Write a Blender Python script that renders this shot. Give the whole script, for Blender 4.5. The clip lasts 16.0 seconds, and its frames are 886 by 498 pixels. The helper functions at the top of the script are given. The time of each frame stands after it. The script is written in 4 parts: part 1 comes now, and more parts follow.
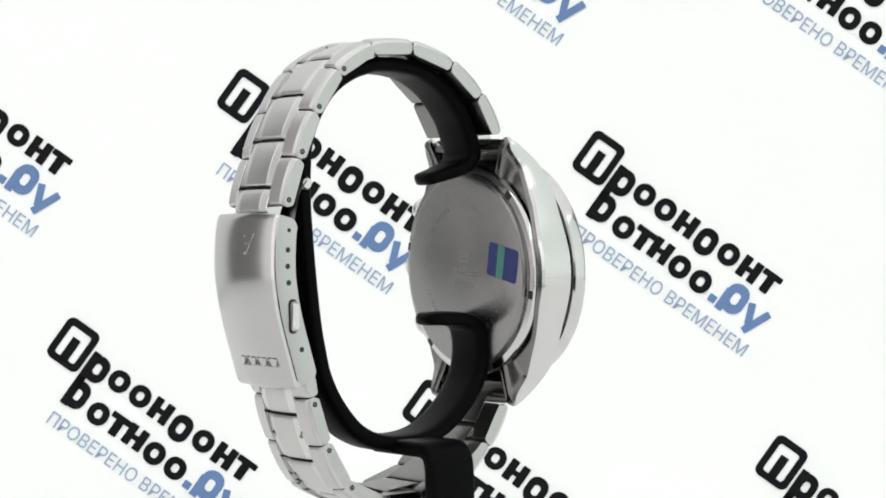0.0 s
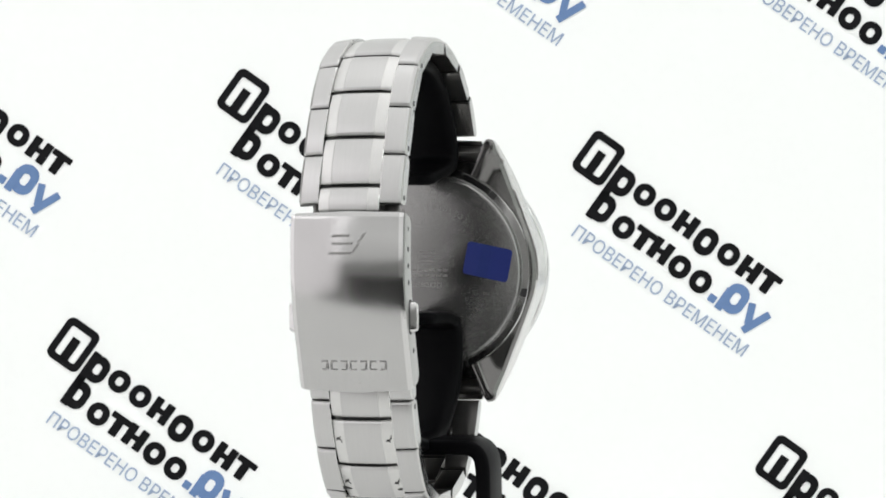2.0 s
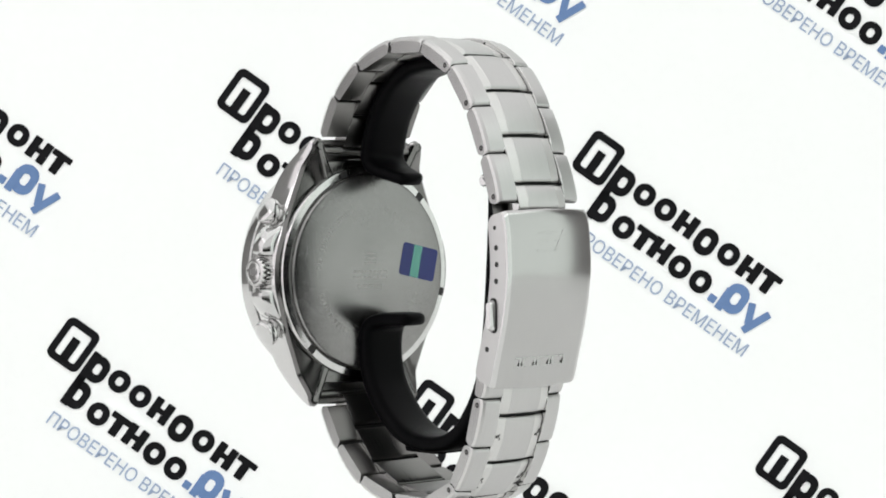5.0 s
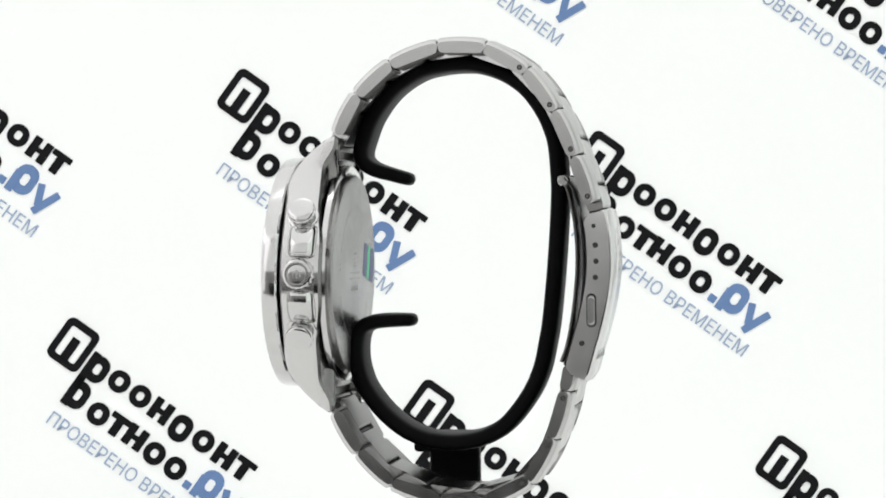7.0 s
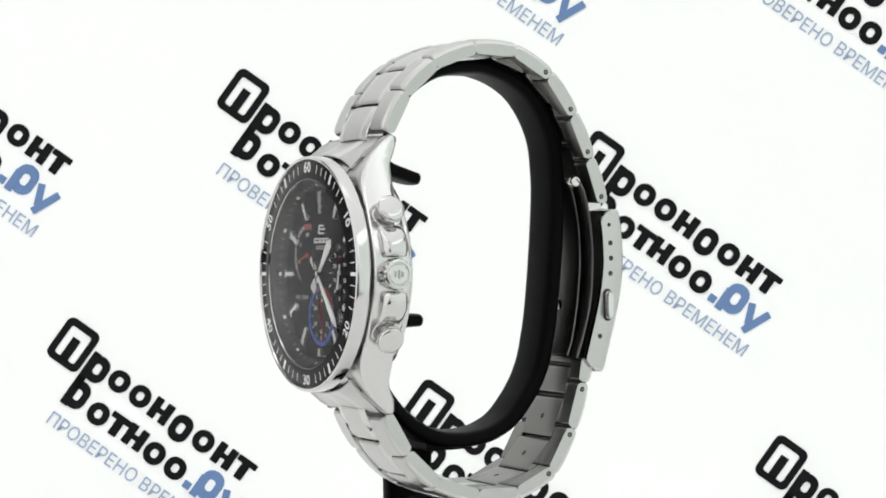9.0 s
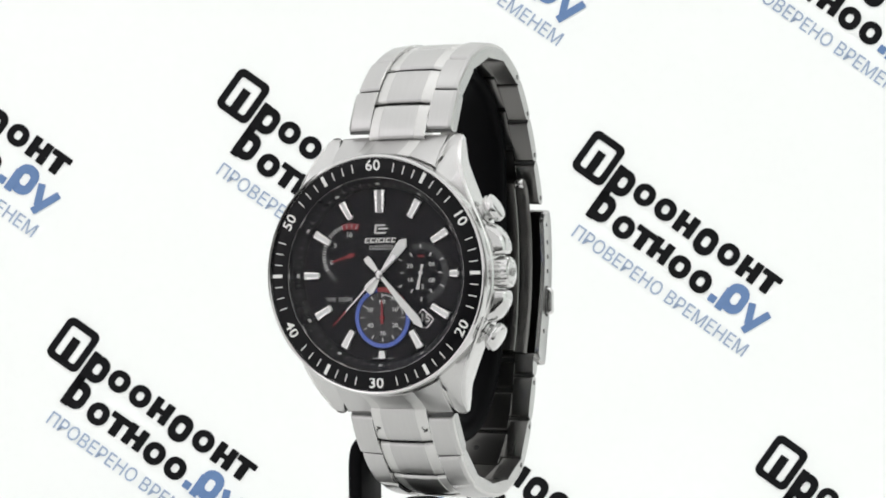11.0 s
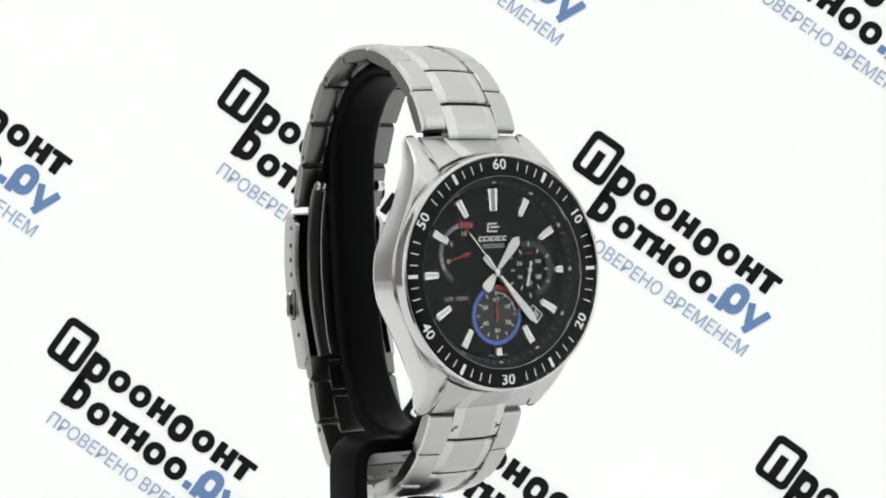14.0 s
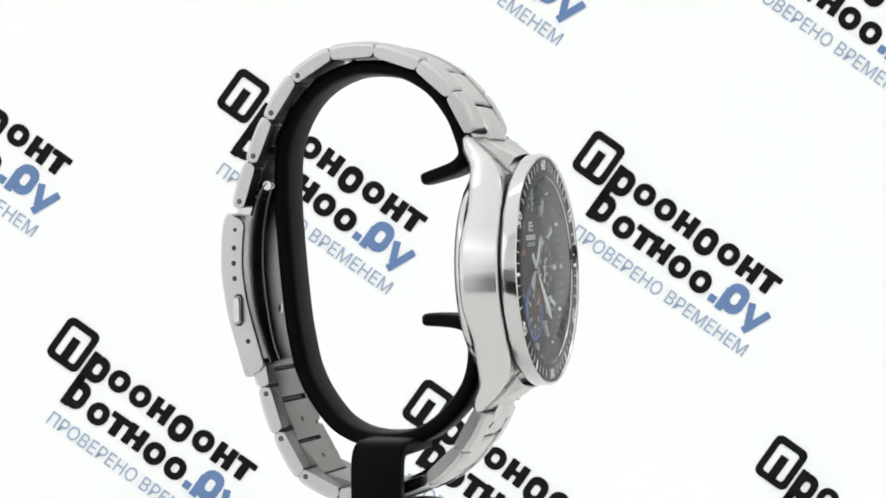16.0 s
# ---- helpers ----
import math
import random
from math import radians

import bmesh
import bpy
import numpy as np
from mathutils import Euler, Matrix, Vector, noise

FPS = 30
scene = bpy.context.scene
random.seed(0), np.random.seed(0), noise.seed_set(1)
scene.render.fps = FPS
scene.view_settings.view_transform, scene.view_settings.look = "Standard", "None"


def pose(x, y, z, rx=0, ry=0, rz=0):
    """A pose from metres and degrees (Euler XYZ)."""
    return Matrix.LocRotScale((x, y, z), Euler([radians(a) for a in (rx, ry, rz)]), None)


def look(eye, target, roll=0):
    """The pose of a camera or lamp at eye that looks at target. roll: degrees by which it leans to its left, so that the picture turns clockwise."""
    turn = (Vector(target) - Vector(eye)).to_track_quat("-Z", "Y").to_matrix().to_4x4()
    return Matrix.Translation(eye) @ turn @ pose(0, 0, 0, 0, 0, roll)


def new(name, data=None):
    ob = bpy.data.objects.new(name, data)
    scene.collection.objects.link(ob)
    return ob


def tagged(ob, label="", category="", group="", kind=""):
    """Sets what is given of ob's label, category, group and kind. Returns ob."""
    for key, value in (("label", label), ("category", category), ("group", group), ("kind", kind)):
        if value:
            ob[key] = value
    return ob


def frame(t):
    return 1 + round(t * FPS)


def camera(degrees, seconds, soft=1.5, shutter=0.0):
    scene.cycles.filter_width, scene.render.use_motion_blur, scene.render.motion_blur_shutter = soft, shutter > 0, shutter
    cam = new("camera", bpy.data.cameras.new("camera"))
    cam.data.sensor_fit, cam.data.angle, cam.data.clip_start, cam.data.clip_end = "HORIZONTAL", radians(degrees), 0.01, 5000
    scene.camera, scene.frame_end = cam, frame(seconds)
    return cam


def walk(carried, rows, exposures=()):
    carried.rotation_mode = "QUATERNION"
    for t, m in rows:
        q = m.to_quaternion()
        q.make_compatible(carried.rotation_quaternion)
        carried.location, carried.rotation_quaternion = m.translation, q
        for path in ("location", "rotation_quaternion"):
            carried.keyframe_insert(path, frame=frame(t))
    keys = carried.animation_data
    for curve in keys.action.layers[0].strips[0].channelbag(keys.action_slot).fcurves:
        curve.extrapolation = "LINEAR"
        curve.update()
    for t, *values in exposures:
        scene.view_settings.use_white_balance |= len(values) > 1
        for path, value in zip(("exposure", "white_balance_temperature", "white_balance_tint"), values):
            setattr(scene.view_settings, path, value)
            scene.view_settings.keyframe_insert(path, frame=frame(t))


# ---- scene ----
# Units: metres. The turntable's axis is x = y = 0; the table top is z = 0.
ZA = 0.105                      # height of the lens above the table
cam = camera(22.51, 16.0, soft=1.8)
PITCH, ROLL, DIST, CX = 0.963, -0.757, 0.4361, 0.0046
CAM = look((CX, -DIST, ZA), (CX, 0.0, ZA - DIST * math.tan(radians(PITCH))), ROLL)
walk(cam, [(0.0, CAM), (16.0, CAM)], exposures=[(0.0, -0.16), (2.5, -0.16), (3.0, -0.19), (3.5, -0.16), (6.5, -0.16), (7.0, -0.17),
                                                (7.5, -0.22), (8.0, -0.27), (8.5, -0.16), (9.0, -0.16), (16.0, -0.16)])

# ---- light ----
world = bpy.data.worlds.new("studio")
scene.world = world
world.use_nodes = True
world.node_tree.nodes["Background"].inputs["Color"].default_value = (0.9, 0.95, 1.0, 1)
world.node_tree.nodes["Background"].inputs["Strength"].default_value = 0.3
scene.view_settings.exposure = -0.16


def softbox(name, eye, target, sx, sy, watts, colour=(1, 1, 1), spread=180):
    la = bpy.data.lights.new(name, "AREA")
    la.shape, la.size, la.size_y, la.energy, la.color = "RECTANGLE", sx, sy, watts, colour
    la.spread = radians(spread)
    ob = new(name, la)
    ob.matrix_world = look(eye, target)
    return ob


softbox("ceiling_softbox", (0.0, -0.10, 0.88), (0.0, -0.05, 0.0), 2.2, 1.8, 13.0)
softbox("front_softbox", (0.0, -0.95, 0.44), (0, 0.0, 0.32), 1.5, 0.60, 2.1)
softbox("side_softbox", (-0.80, -0.42, 0.27), (0, -0.22, 0.15), 1.1, 1.0, 3.6, (1.0, 0.965, 0.99))
softbox("side_softbox", (0.80, -0.42, 0.27), (0, -0.22, 0.15), 1.1, 1.0, 3.25, (0.91, 1.0, 0.945))
softbox("backdrop_softbox", (0.0, 0.06, 0.72), (0, 0.37, 0.08), 1.1, 0.25, 0.58, spread=70)


# ---- materials ----
def nodes_of(m):
    return m.node_tree.nodes, m.node_tree.links


def coords(m, scale):
    n, l = nodes_of(m)
    tc, mp = n.new("ShaderNodeTexCoord"), n.new("ShaderNodeMapping")
    mp.inputs["Scale"].default_value = scale
    l.new(tc.outputs["Object"], mp.inputs["Vector"])
    return mp.outputs["Vector"]


def surface(name, colour, rough, metal=0.0, grain=None, bump=0.0, spread=0.06, rspread=0.06, blotch=60.0, coat=0.0, spec=0.5):
    """A plain material with fine grain (grain: scale along x, y, z), soft blotches and a little relief."""
    m = bpy.data.materials.new(name)
    m.use_nodes = True
    n, l = nodes_of(m)
    b = n["Principled BSDF"]
    b.inputs["Metallic"].default_value = metal
    b.inputs["Specular IOR Level"].default_value = spec
    b.inputs["Coat Weight"].default_value = coat
    fine = n.new("ShaderNodeTexNoise")
    fine.inputs["Scale"].default_value, fine.inputs["Detail"].default_value = 1.0, 3.0
    l.new(coords(m, grain or (900, 900, 900)), fine.inputs["Vector"])
    big = n.new("ShaderNodeTexNoise")
    big.inputs["Scale"].default_value, big.inputs["Detail"].default_value = blotch, 4.0
    l.new(coords(m, (1, 1, 1)), big.inputs["Vector"])
    add = n.new("ShaderNodeMath")
    add.operation = "ADD"
    l.new(fine.outputs["Fac"], add.inputs[0]), l.new(big.outputs["Fac"], add.inputs[1])
    tone = n.new("ShaderNodeMapRange")
    tone.inputs["From Min"].default_value, tone.inputs["From Max"].default_value = 0.6, 1.4
    tone.inputs["To Min"].default_value, tone.inputs["To Max"].default_value = 1 - spread, 1 + spread
    l.new(add.outputs[0], tone.inputs["Value"])
    mul = n.new("ShaderNodeVectorMath")
    mul.operation = "SCALE"
    mul.inputs[0].default_value = colour
    l.new(tone.outputs[0], mul.inputs["Scale"])
    l.new(mul.outputs[0], b.inputs["Base Color"])
    rr = n.new("ShaderNodeMapRange")
    rr.inputs["From Min"].default_value, rr.inputs["From Max"].default_value = 0.6, 1.4
    rr.inputs["To Min"].default_value, rr.inputs["To Max"].default_value = max(0.02, rough - rspread), rough + rspread
    l.new(add.outputs[0], rr.inputs["Value"])
    l.new(rr.outputs[0], b.inputs["Roughness"])
    if bump:
        bp = n.new("ShaderNodeBump")
        bp.inputs["Strength"].default_value, bp.inputs["Distance"].default_value = bump, 0.0001
        l.new(fine.outputs["Fac"], bp.inputs["Height"])
        l.new(bp.outputs["Normal"], b.inputs["Normal"])
    return m


BRUSHED = surface("brushed_steel", (0.54, 0.538, 0.532), 0.33, 1.0, (9000, 160, 160), 0.02, 0.06, 0.06)
FINE_BRUSHED = surface("fine_brushed_steel", (0.50, 0.498, 0.492), 0.17, 1.0, (9000, 160, 160), 0.01, 0.05, 0.04)
SATIN = surface("satin_steel", (0.67, 0.668, 0.655), 0.42, 1.0, (2500, 2500, 2500), 0.02, 0.05, 0.05)
BRUSHED_UP = surface("brushed_steel_case", (0.60, 0.598, 0.59), 0.32, 1.0, (5000, 5000, 250), 0.025, 0.07, 0.06)
FLANK = surface("fine_satin_steel", (0.66, 0.657, 0.65), 0.21, 1.0, (250, 250, 5000), 0.01, 0.04, 0.04)
POLISHED = surface("polished_steel", (0.64, 0.638, 0.632), 0.12, 1.0, (400, 400, 400), 0.0, 0.03, 0.05)
# Underside of case and lugs: dark reflections painted in as a darker steel
SHADED_STEEL = surface("shaded_underside_steel", (0.20, 0.197, 0.192), 0.2, 1.0, (700, 700, 700), 0.01, 0.03, 0.04)
TURNED = surface("turned_steel", (0.31, 0.308, 0.302), 0.27, 1.0, (6000, 6000, 6000), 0.0, 0.03, 0.015)
radial = TURNED.node_tree.nodes.new("ShaderNodeTangent")
radial.direction_type, radial.axis = "RADIAL", "Y"
TURNED.node_tree.links.new(radial.outputs[0], TURNED.node_tree.nodes["Principled BSDF"].inputs["Tangent"])
TURNED.node_tree.nodes["Principled BSDF"].inputs["Anisotropic"].default_value = 0.75
# Steel of inward faces: shade and dark reflections are put into its darker colour
INNER_SHADED = surface("inner_steel_shaded", (0.205, 0.201, 0.194), 0.3, 1.0, (9000, 160, 160), 0.01, 0.04, 0.04)
ENGRAVED = surface("engraved_steel", (0.32, 0.316, 0.306), 0.32, 1.0)
HOLE = surface("pin_hole_shadow", (0.05, 0.05, 0.05), 0.6, 0.6)
RUBBER = surface("black_plastic", (0.0028, 0.0028, 0.0034), 0.45, 0.0, (1500, 1500, 1500), 0.05, 0.15, 0.06, spec=0.05)
INSERT = surface("black_bezel_insert", (0.006, 0.006, 0.007), 0.2, 0.0, (900, 900, 900), 0.0, 0.1, 0.04, spec=0.12)
DIAL = surface("black_dial", (0.006, 0.006, 0.0075), 0.42, 0.0, (6000, 6000, 6000), 0.0, 0.06, 0.015, spec=0.06)
RINGGREY = surface("grey_subdial_ring", (0.035, 0.036, 0.038), 0.35, 0.3)
SUBDIAL = surface("black_subdial", (0.009, 0.009, 0.010), 0.3, 0.0)
WHITE = surface("white_print", (0.82, 0.82, 0.8), 0.5)
GREYPRINT = surface("grey_print", (0.42, 0.42, 0.42), 0.5)
RED = surface("red_print", (0.33, 0.022, 0.03), 0.4)
BLUE = surface("blue_ring", (0.09, 0.15, 0.52), 0.3, 0.3)
LUME = surface("luminous_white", (0.93, 0.94, 0.92), 0.45)
STICKER = surface("blue_sticker", (0.012, 0.025, 0.17), 0.35, 0.0)
APPLIED = surface("bright_applied_metal", (0.86, 0.86, 0.84), 0.28, 1.0)
HANDMETAL = surface("satin_hand_metal", (0.9, 0.9, 0.88), 0.55, 1.0)
# Shade of the link gaps as a dark colour; also serves the torn film
JOINT_SHADE_FILM = surface("joint_shade_and_film", (0.07, 0.07, 0.068), 0.5, 0.8)


def foil_material():
    """Blue film whose gloss turns green towards the side."""
    m = surface("colour_shift_foil", (0.012, 0.025, 0.17), 0.35)
    n, l = nodes_of(m)
    gl, mix, lw = n.new("ShaderNodeBsdfGlossy"), n.new("ShaderNodeMixShader"), n.new("ShaderNodeLayerWeight")
    gl.inputs["Color"].default_value, gl.inputs["Roughness"].default_value = (0.22, 0.62, 0.40, 1), 0.25
    k = n.new("ShaderNodeMath")
    k.operation, k.use_clamp, k.inputs[1].default_value = "MULTIPLY", True, 1.7
    lw.inputs["Blend"].default_value = 0.5
    l.new(lw.outputs["Facing"], k.inputs[0]), l.new(k.outputs[0], mix.inputs[0])
    l.new(n["Principled BSDF"].outputs[0], mix.inputs[1]), l.new(gl.outputs[0], mix.inputs[2])
    l.new(mix.outputs[0], n["Material Output"].inputs["Surface"])
    return m


STICKER2 = foil_material()
PAPER = surface("white_backdrop", (0.892, 0.91, 0.897), 0.7, 0.0, (300, 300, 300), 0.02, 0.01, 0.05, 4.0)
INK = surface("black_ink", (0.006, 0.006, 0.007), 0.6, 0.0, (500, 500, 500), 0.0, 0.2, 0.05, spec=0.1)
INKBLUE = surface("blue_ink", (0.115, 0.205, 0.40), 0.55, 0.0, (500, 500, 500), 0.0, 0.06, 0.05)
INKPALE = surface("pale_blue_ink", (0.32, 0.40, 0.54), 0.55, 0.0, (500, 500, 500), 0.0, 0.06, 0.05)
TABLE = surface("white_table_top", (0.88, 0.88, 0.87), 0.5, 0.0)
WALL = surface("studio_wall_paint", (0.60, 0.59, 0.58), 0.8, 0.0)
# for the added panel that darkens reflections in the steel
PANELDARK = surface("dark_standin_panel", (0.02, 0.019, 0.018), 0.8, 0.0)
FLOOR = surface("pale_floor_paint", (0.75, 0.74, 0.73), 0.5, 0.0)
CEIL = surface("ceiling_paint", (0.8, 0.8, 0.79), 0.8, 0.0)


def glass_material():
    m = bpy.data.materials.new("mineral_glass")
    m.use_nodes = True
    n, l = nodes_of(m)
    n.remove(n["Principled BSDF"])
    tr, gl, mix, fr = (n.new("ShaderNodeBsdfTransparent"), n.new("ShaderNodeBsdfGlossy"), n.new("ShaderNodeMixShader"), n.new("ShaderNodeFresnel"))
    gl.inputs["Roughness"].default_value = 0.05
    fr.inputs["IOR"].default_value = 1.3
    l.new(fr.outputs[0], mix.inputs[0]), l.new(tr.outputs[0], mix.inputs[1]), l.new(gl.outputs[0], mix.inputs[2])
    l.new(mix.outputs[0], n["Material Output"].inputs["Surface"])
    return m


GLASS = glass_material()
MM = 0.001


# ---- mesh helpers ----
def part(name, bm, material, parent=None, label="", smooth=40):
    me = bpy.data.meshes.new(name)
    bmesh.ops.recalc_face_normals(bm, faces=bm.faces)
    bm.to_mesh(me)
    bm.free()
    for m in (material if isinstance(material, (list, tuple)) else [material]):
        me.materials.append(m)
    ob = new(name, me)
    if smooth:
        me.shade_smooth()
        me.set_sharp_from_angle(angle=radians(smooth))
    if parent:
        ob.parent = parent
    if label:
        ob["label"] = label
    return ob


def loft(bm, rings, closed=True, cap=True, mats=None):
    """Skins rings of equal length; mats[j]: material index of the j-th strip round the ring."""
    vs = [[bm.verts.new(p) for p in r] for r in rings]
    k = len(vs[0])
    for a, b in zip(vs, vs[1:]):
        for j in range(k if closed else k - 1):
            f = bm.faces.new((a[j], a[(j + 1) % k], b[(j + 1) % k], b[j]))
            if mats:
                f.material_index = mats[j]
    if cap and closed:
        bm.faces.new(vs[0][::-1]), bm.faces.new(vs[-1])
    return vs


def lathe(bm, profile, n=96, m=Matrix(), mats=None, a0=0.0, a1=360.0):
    """profile: (r, z) from axis outwards, spun about z."""
    full = abs(a1 - a0) > 359.9
    rings = []
    for i in range(n + (0 if full else 1)):
        a = radians(a0 + (a1 - a0) * i / n)
        rings.append([bm.verts.new(m @ Vector((r * math.cos(a), r * math.sin(a), z))) for r, z in profile])
    for i in range(n):
        a, b = rings[i], rings[(i + 1) % len(rings)]
        for j in range(len(profile) - 1):
            if profile[j][0] < 1e-9 and profile[j + 1][0] < 1e-9:
                continue
            f = bm.faces.new((a[j], b[j], b[j + 1], a[j + 1]))
            if mats:
                f.material_index = mats[j]
    bmesh.ops.remove_doubles(bm, verts=bm.verts, dist=1e-7)
    return bm


def prism(bm, pts, z0, z1, m=Matrix(), inset=0.0, drop=0.0):
    """A flat shape of outline pts from z0 to z1, with its upper edge eased."""
    cx, cy = sum(p[0] for p in pts) / len(pts), sum(p[1] for p in pts) / len(pts)
    def ring(z, k):
        out = []
        for x, y in pts:
            d = math.hypot(x - cx, y - cy) or 1
            out.append(m @ Vector((x - (x - cx) / d * k, y - (y - cy) / d * k, z)))
        return out
    rings = [ring(z0, 0), ring(z1 - drop, 0)] + ([ring(z1, inset)] if inset else [])
    loft(bm, rings)
    return bm


def rect(x, y, w, h, turn=0.0):
    c, s = math.cos(radians(turn)), math.sin(radians(turn))
    return [(x + a * c - b * s, y + a * s + b * c) for a, b in ((-w / 2, -h / 2), (w / 2, -h / 2), (w / 2, h / 2), (-w / 2, h / 2))]


def rounded(x, y, w, h, r, turn=0.0, k=5):
    out = []
    for sx, sy, a0 in ((1, 1, 0), (-1, 1, 90), (-1, -1, 180), (1, -1, 270)):
        for i in range(k + 1):
            a = radians(a0 + 90 * i / k)
            out.append((sx * (w / 2 - r) + r * math.cos(a), sy * (h / 2 - r) + r * math.sin(a)))
    c, s = math.cos(radians(turn)), math.sin(radians(turn))
    return [(x + a * c - b * s, y + a * s + b * c) for a, b in out]


def ring_shape(bm, outer, inner, z0, z1, m=Matrix()):
    """A flat band between two outlines of equal length."""
    def at(pts, z):
        return [bm.verts.new(m @ Vector((x, y, z))) for x, y in pts]
    a, b, c, d = at(outer, z0), at(outer, z1), at(inner, z1), at(inner, z0)
    k = len(a)
    for p, q in ((a, b), (b, c), (c, d), (d, a)):
        for j in range(k):
            bm.faces.new((p[j], p[(j + 1) % k], q[(j + 1) % k], q[j]))
    return bm


def words(bm, text, size, m, depth=0.05, squeeze=1.0, spacing=1.0, bold=0.0):
    """Text in the built-in font, centred on m, standing depth above it."""
    cu = bpy.data.curves.new("text", "FONT")
    cu.body, cu.size, cu.align_x, cu.align_y, cu.extrude = text, size, "CENTER", "CENTER", depth / 2
    cu.resolution_u, cu.space_character, cu.offset = 3, spacing, bold * size
    ob = bpy.data.objects.new("text", cu)
    me = bpy.data.meshes.new_from_object(ob)
    me.transform(m @ Matrix.Translation((0, 0, depth / 2)) @ Matrix.Diagonal((squeeze, 1, 1, 1)))
    bm.from_mesh(me)
    bpy.data.objects.remove(ob), bpy.data.curves.remove(cu), bpy.data.meshes.remove(me)
    return bm


def box_bm(bm, x0, x1, y0, y1, z0, z1):
    return prism(bm, [(x0, y0), (x1, y0), (x1, y1), (x0, y1)], z0, z1)


# ---- the studio ----
def room():
    t = 0.05
    for name, b, mat in (
        # the low dark sheet is an added, unseen panel: a dark band in reflections
        ("wall_north", (-1.6, 1.6, 1.5, 1.5 + t, -0.8, 1.9), WALL), ("wall_south", (-1.6, 1.6, -2.0 - t, -2.0, -0.8, 1.9), CEIL), ("wall_low", (-0.30, 0.30, -0.49, -0.47, -0.8, 0.014), PANELDARK),
        ("wall_west", (-1.6 - t, -1.6, -2.0, 1.5, -0.8, 1.9), WALL), ("wall_east", (1.6, 1.6 + t, -2.0, 1.5, -0.8, 1.9), WALL),
        ("floor", (-1.6, 1.6, -2.0, 1.5, -0.8 - t, -0.8), FLOOR), ("ceiling", (-1.6, 1.6, -2.0, 1.5, 1.9, 1.9 + t), CEIL)):
        tagged(part(name, box_bm(bmesh.new(), *b), mat, smooth=0), "plain matt painted studio " + name.split("_")[0], "room", kind="structure")


room()
table = new("table")
tagged(table, "white photo table with smooth matt top", "table")
part("table_top", prism(bmesh.new(), rounded(0, 0.105, 1.3, 0.67, 0.03), -0.025, 0.0, inset=0.002, drop=0.002), TABLE, table)
for sx in (-1, 1):
    for sy in (-1, 1):
        part("leg", box_bm(bmesh.new(), sx * 0.58 - 0.02, sx * 0.58 + 0.02, 0.105 + sy * 0.29 - 0.02, 0.105 + sy * 0.29 + 0.02, -0.8, -0.025), TABLE, table)

turntable = new("turntable")
tagged(turntable, "round white turntable disc on the photo table", "turntable")
part("disc", lathe(bmesh.new(), [(0, 0.012), (0.088, 0.012), (0.09, 0.010), (0.09, 0.003), (0.086, 0.002), (0, 0.002)], 96), TABLE, turntable)
part("foot", lathe(bmesh.new(), [(0, 0.002), (0.05, 0.002), (0.05, 0.0), (0, 0.0)], 64), TABLE, turntable)

# Printed backdrop, square to the lens. Its own plane: x right, y up, lens axis at the origin.
DEEP = 0.80
BACK = CAM @ Matrix.Translation((0, 0, -DEEP))
PX = DEEP * 2 * math.tan(radians(22.51 / 2)) / 1568
backdrop = part("backdrop", prism(bmesh.new(), rect(0, 0.16, 1.3, 0.50), -0.003, 0.0), PAPER, smooth=0)
backdrop.matrix_world = BACK
tagged(backdrop, "white printed backdrop sheet with slanted dark and blue lettering", "backdrop", kind="structure")
SLANT = 35.4


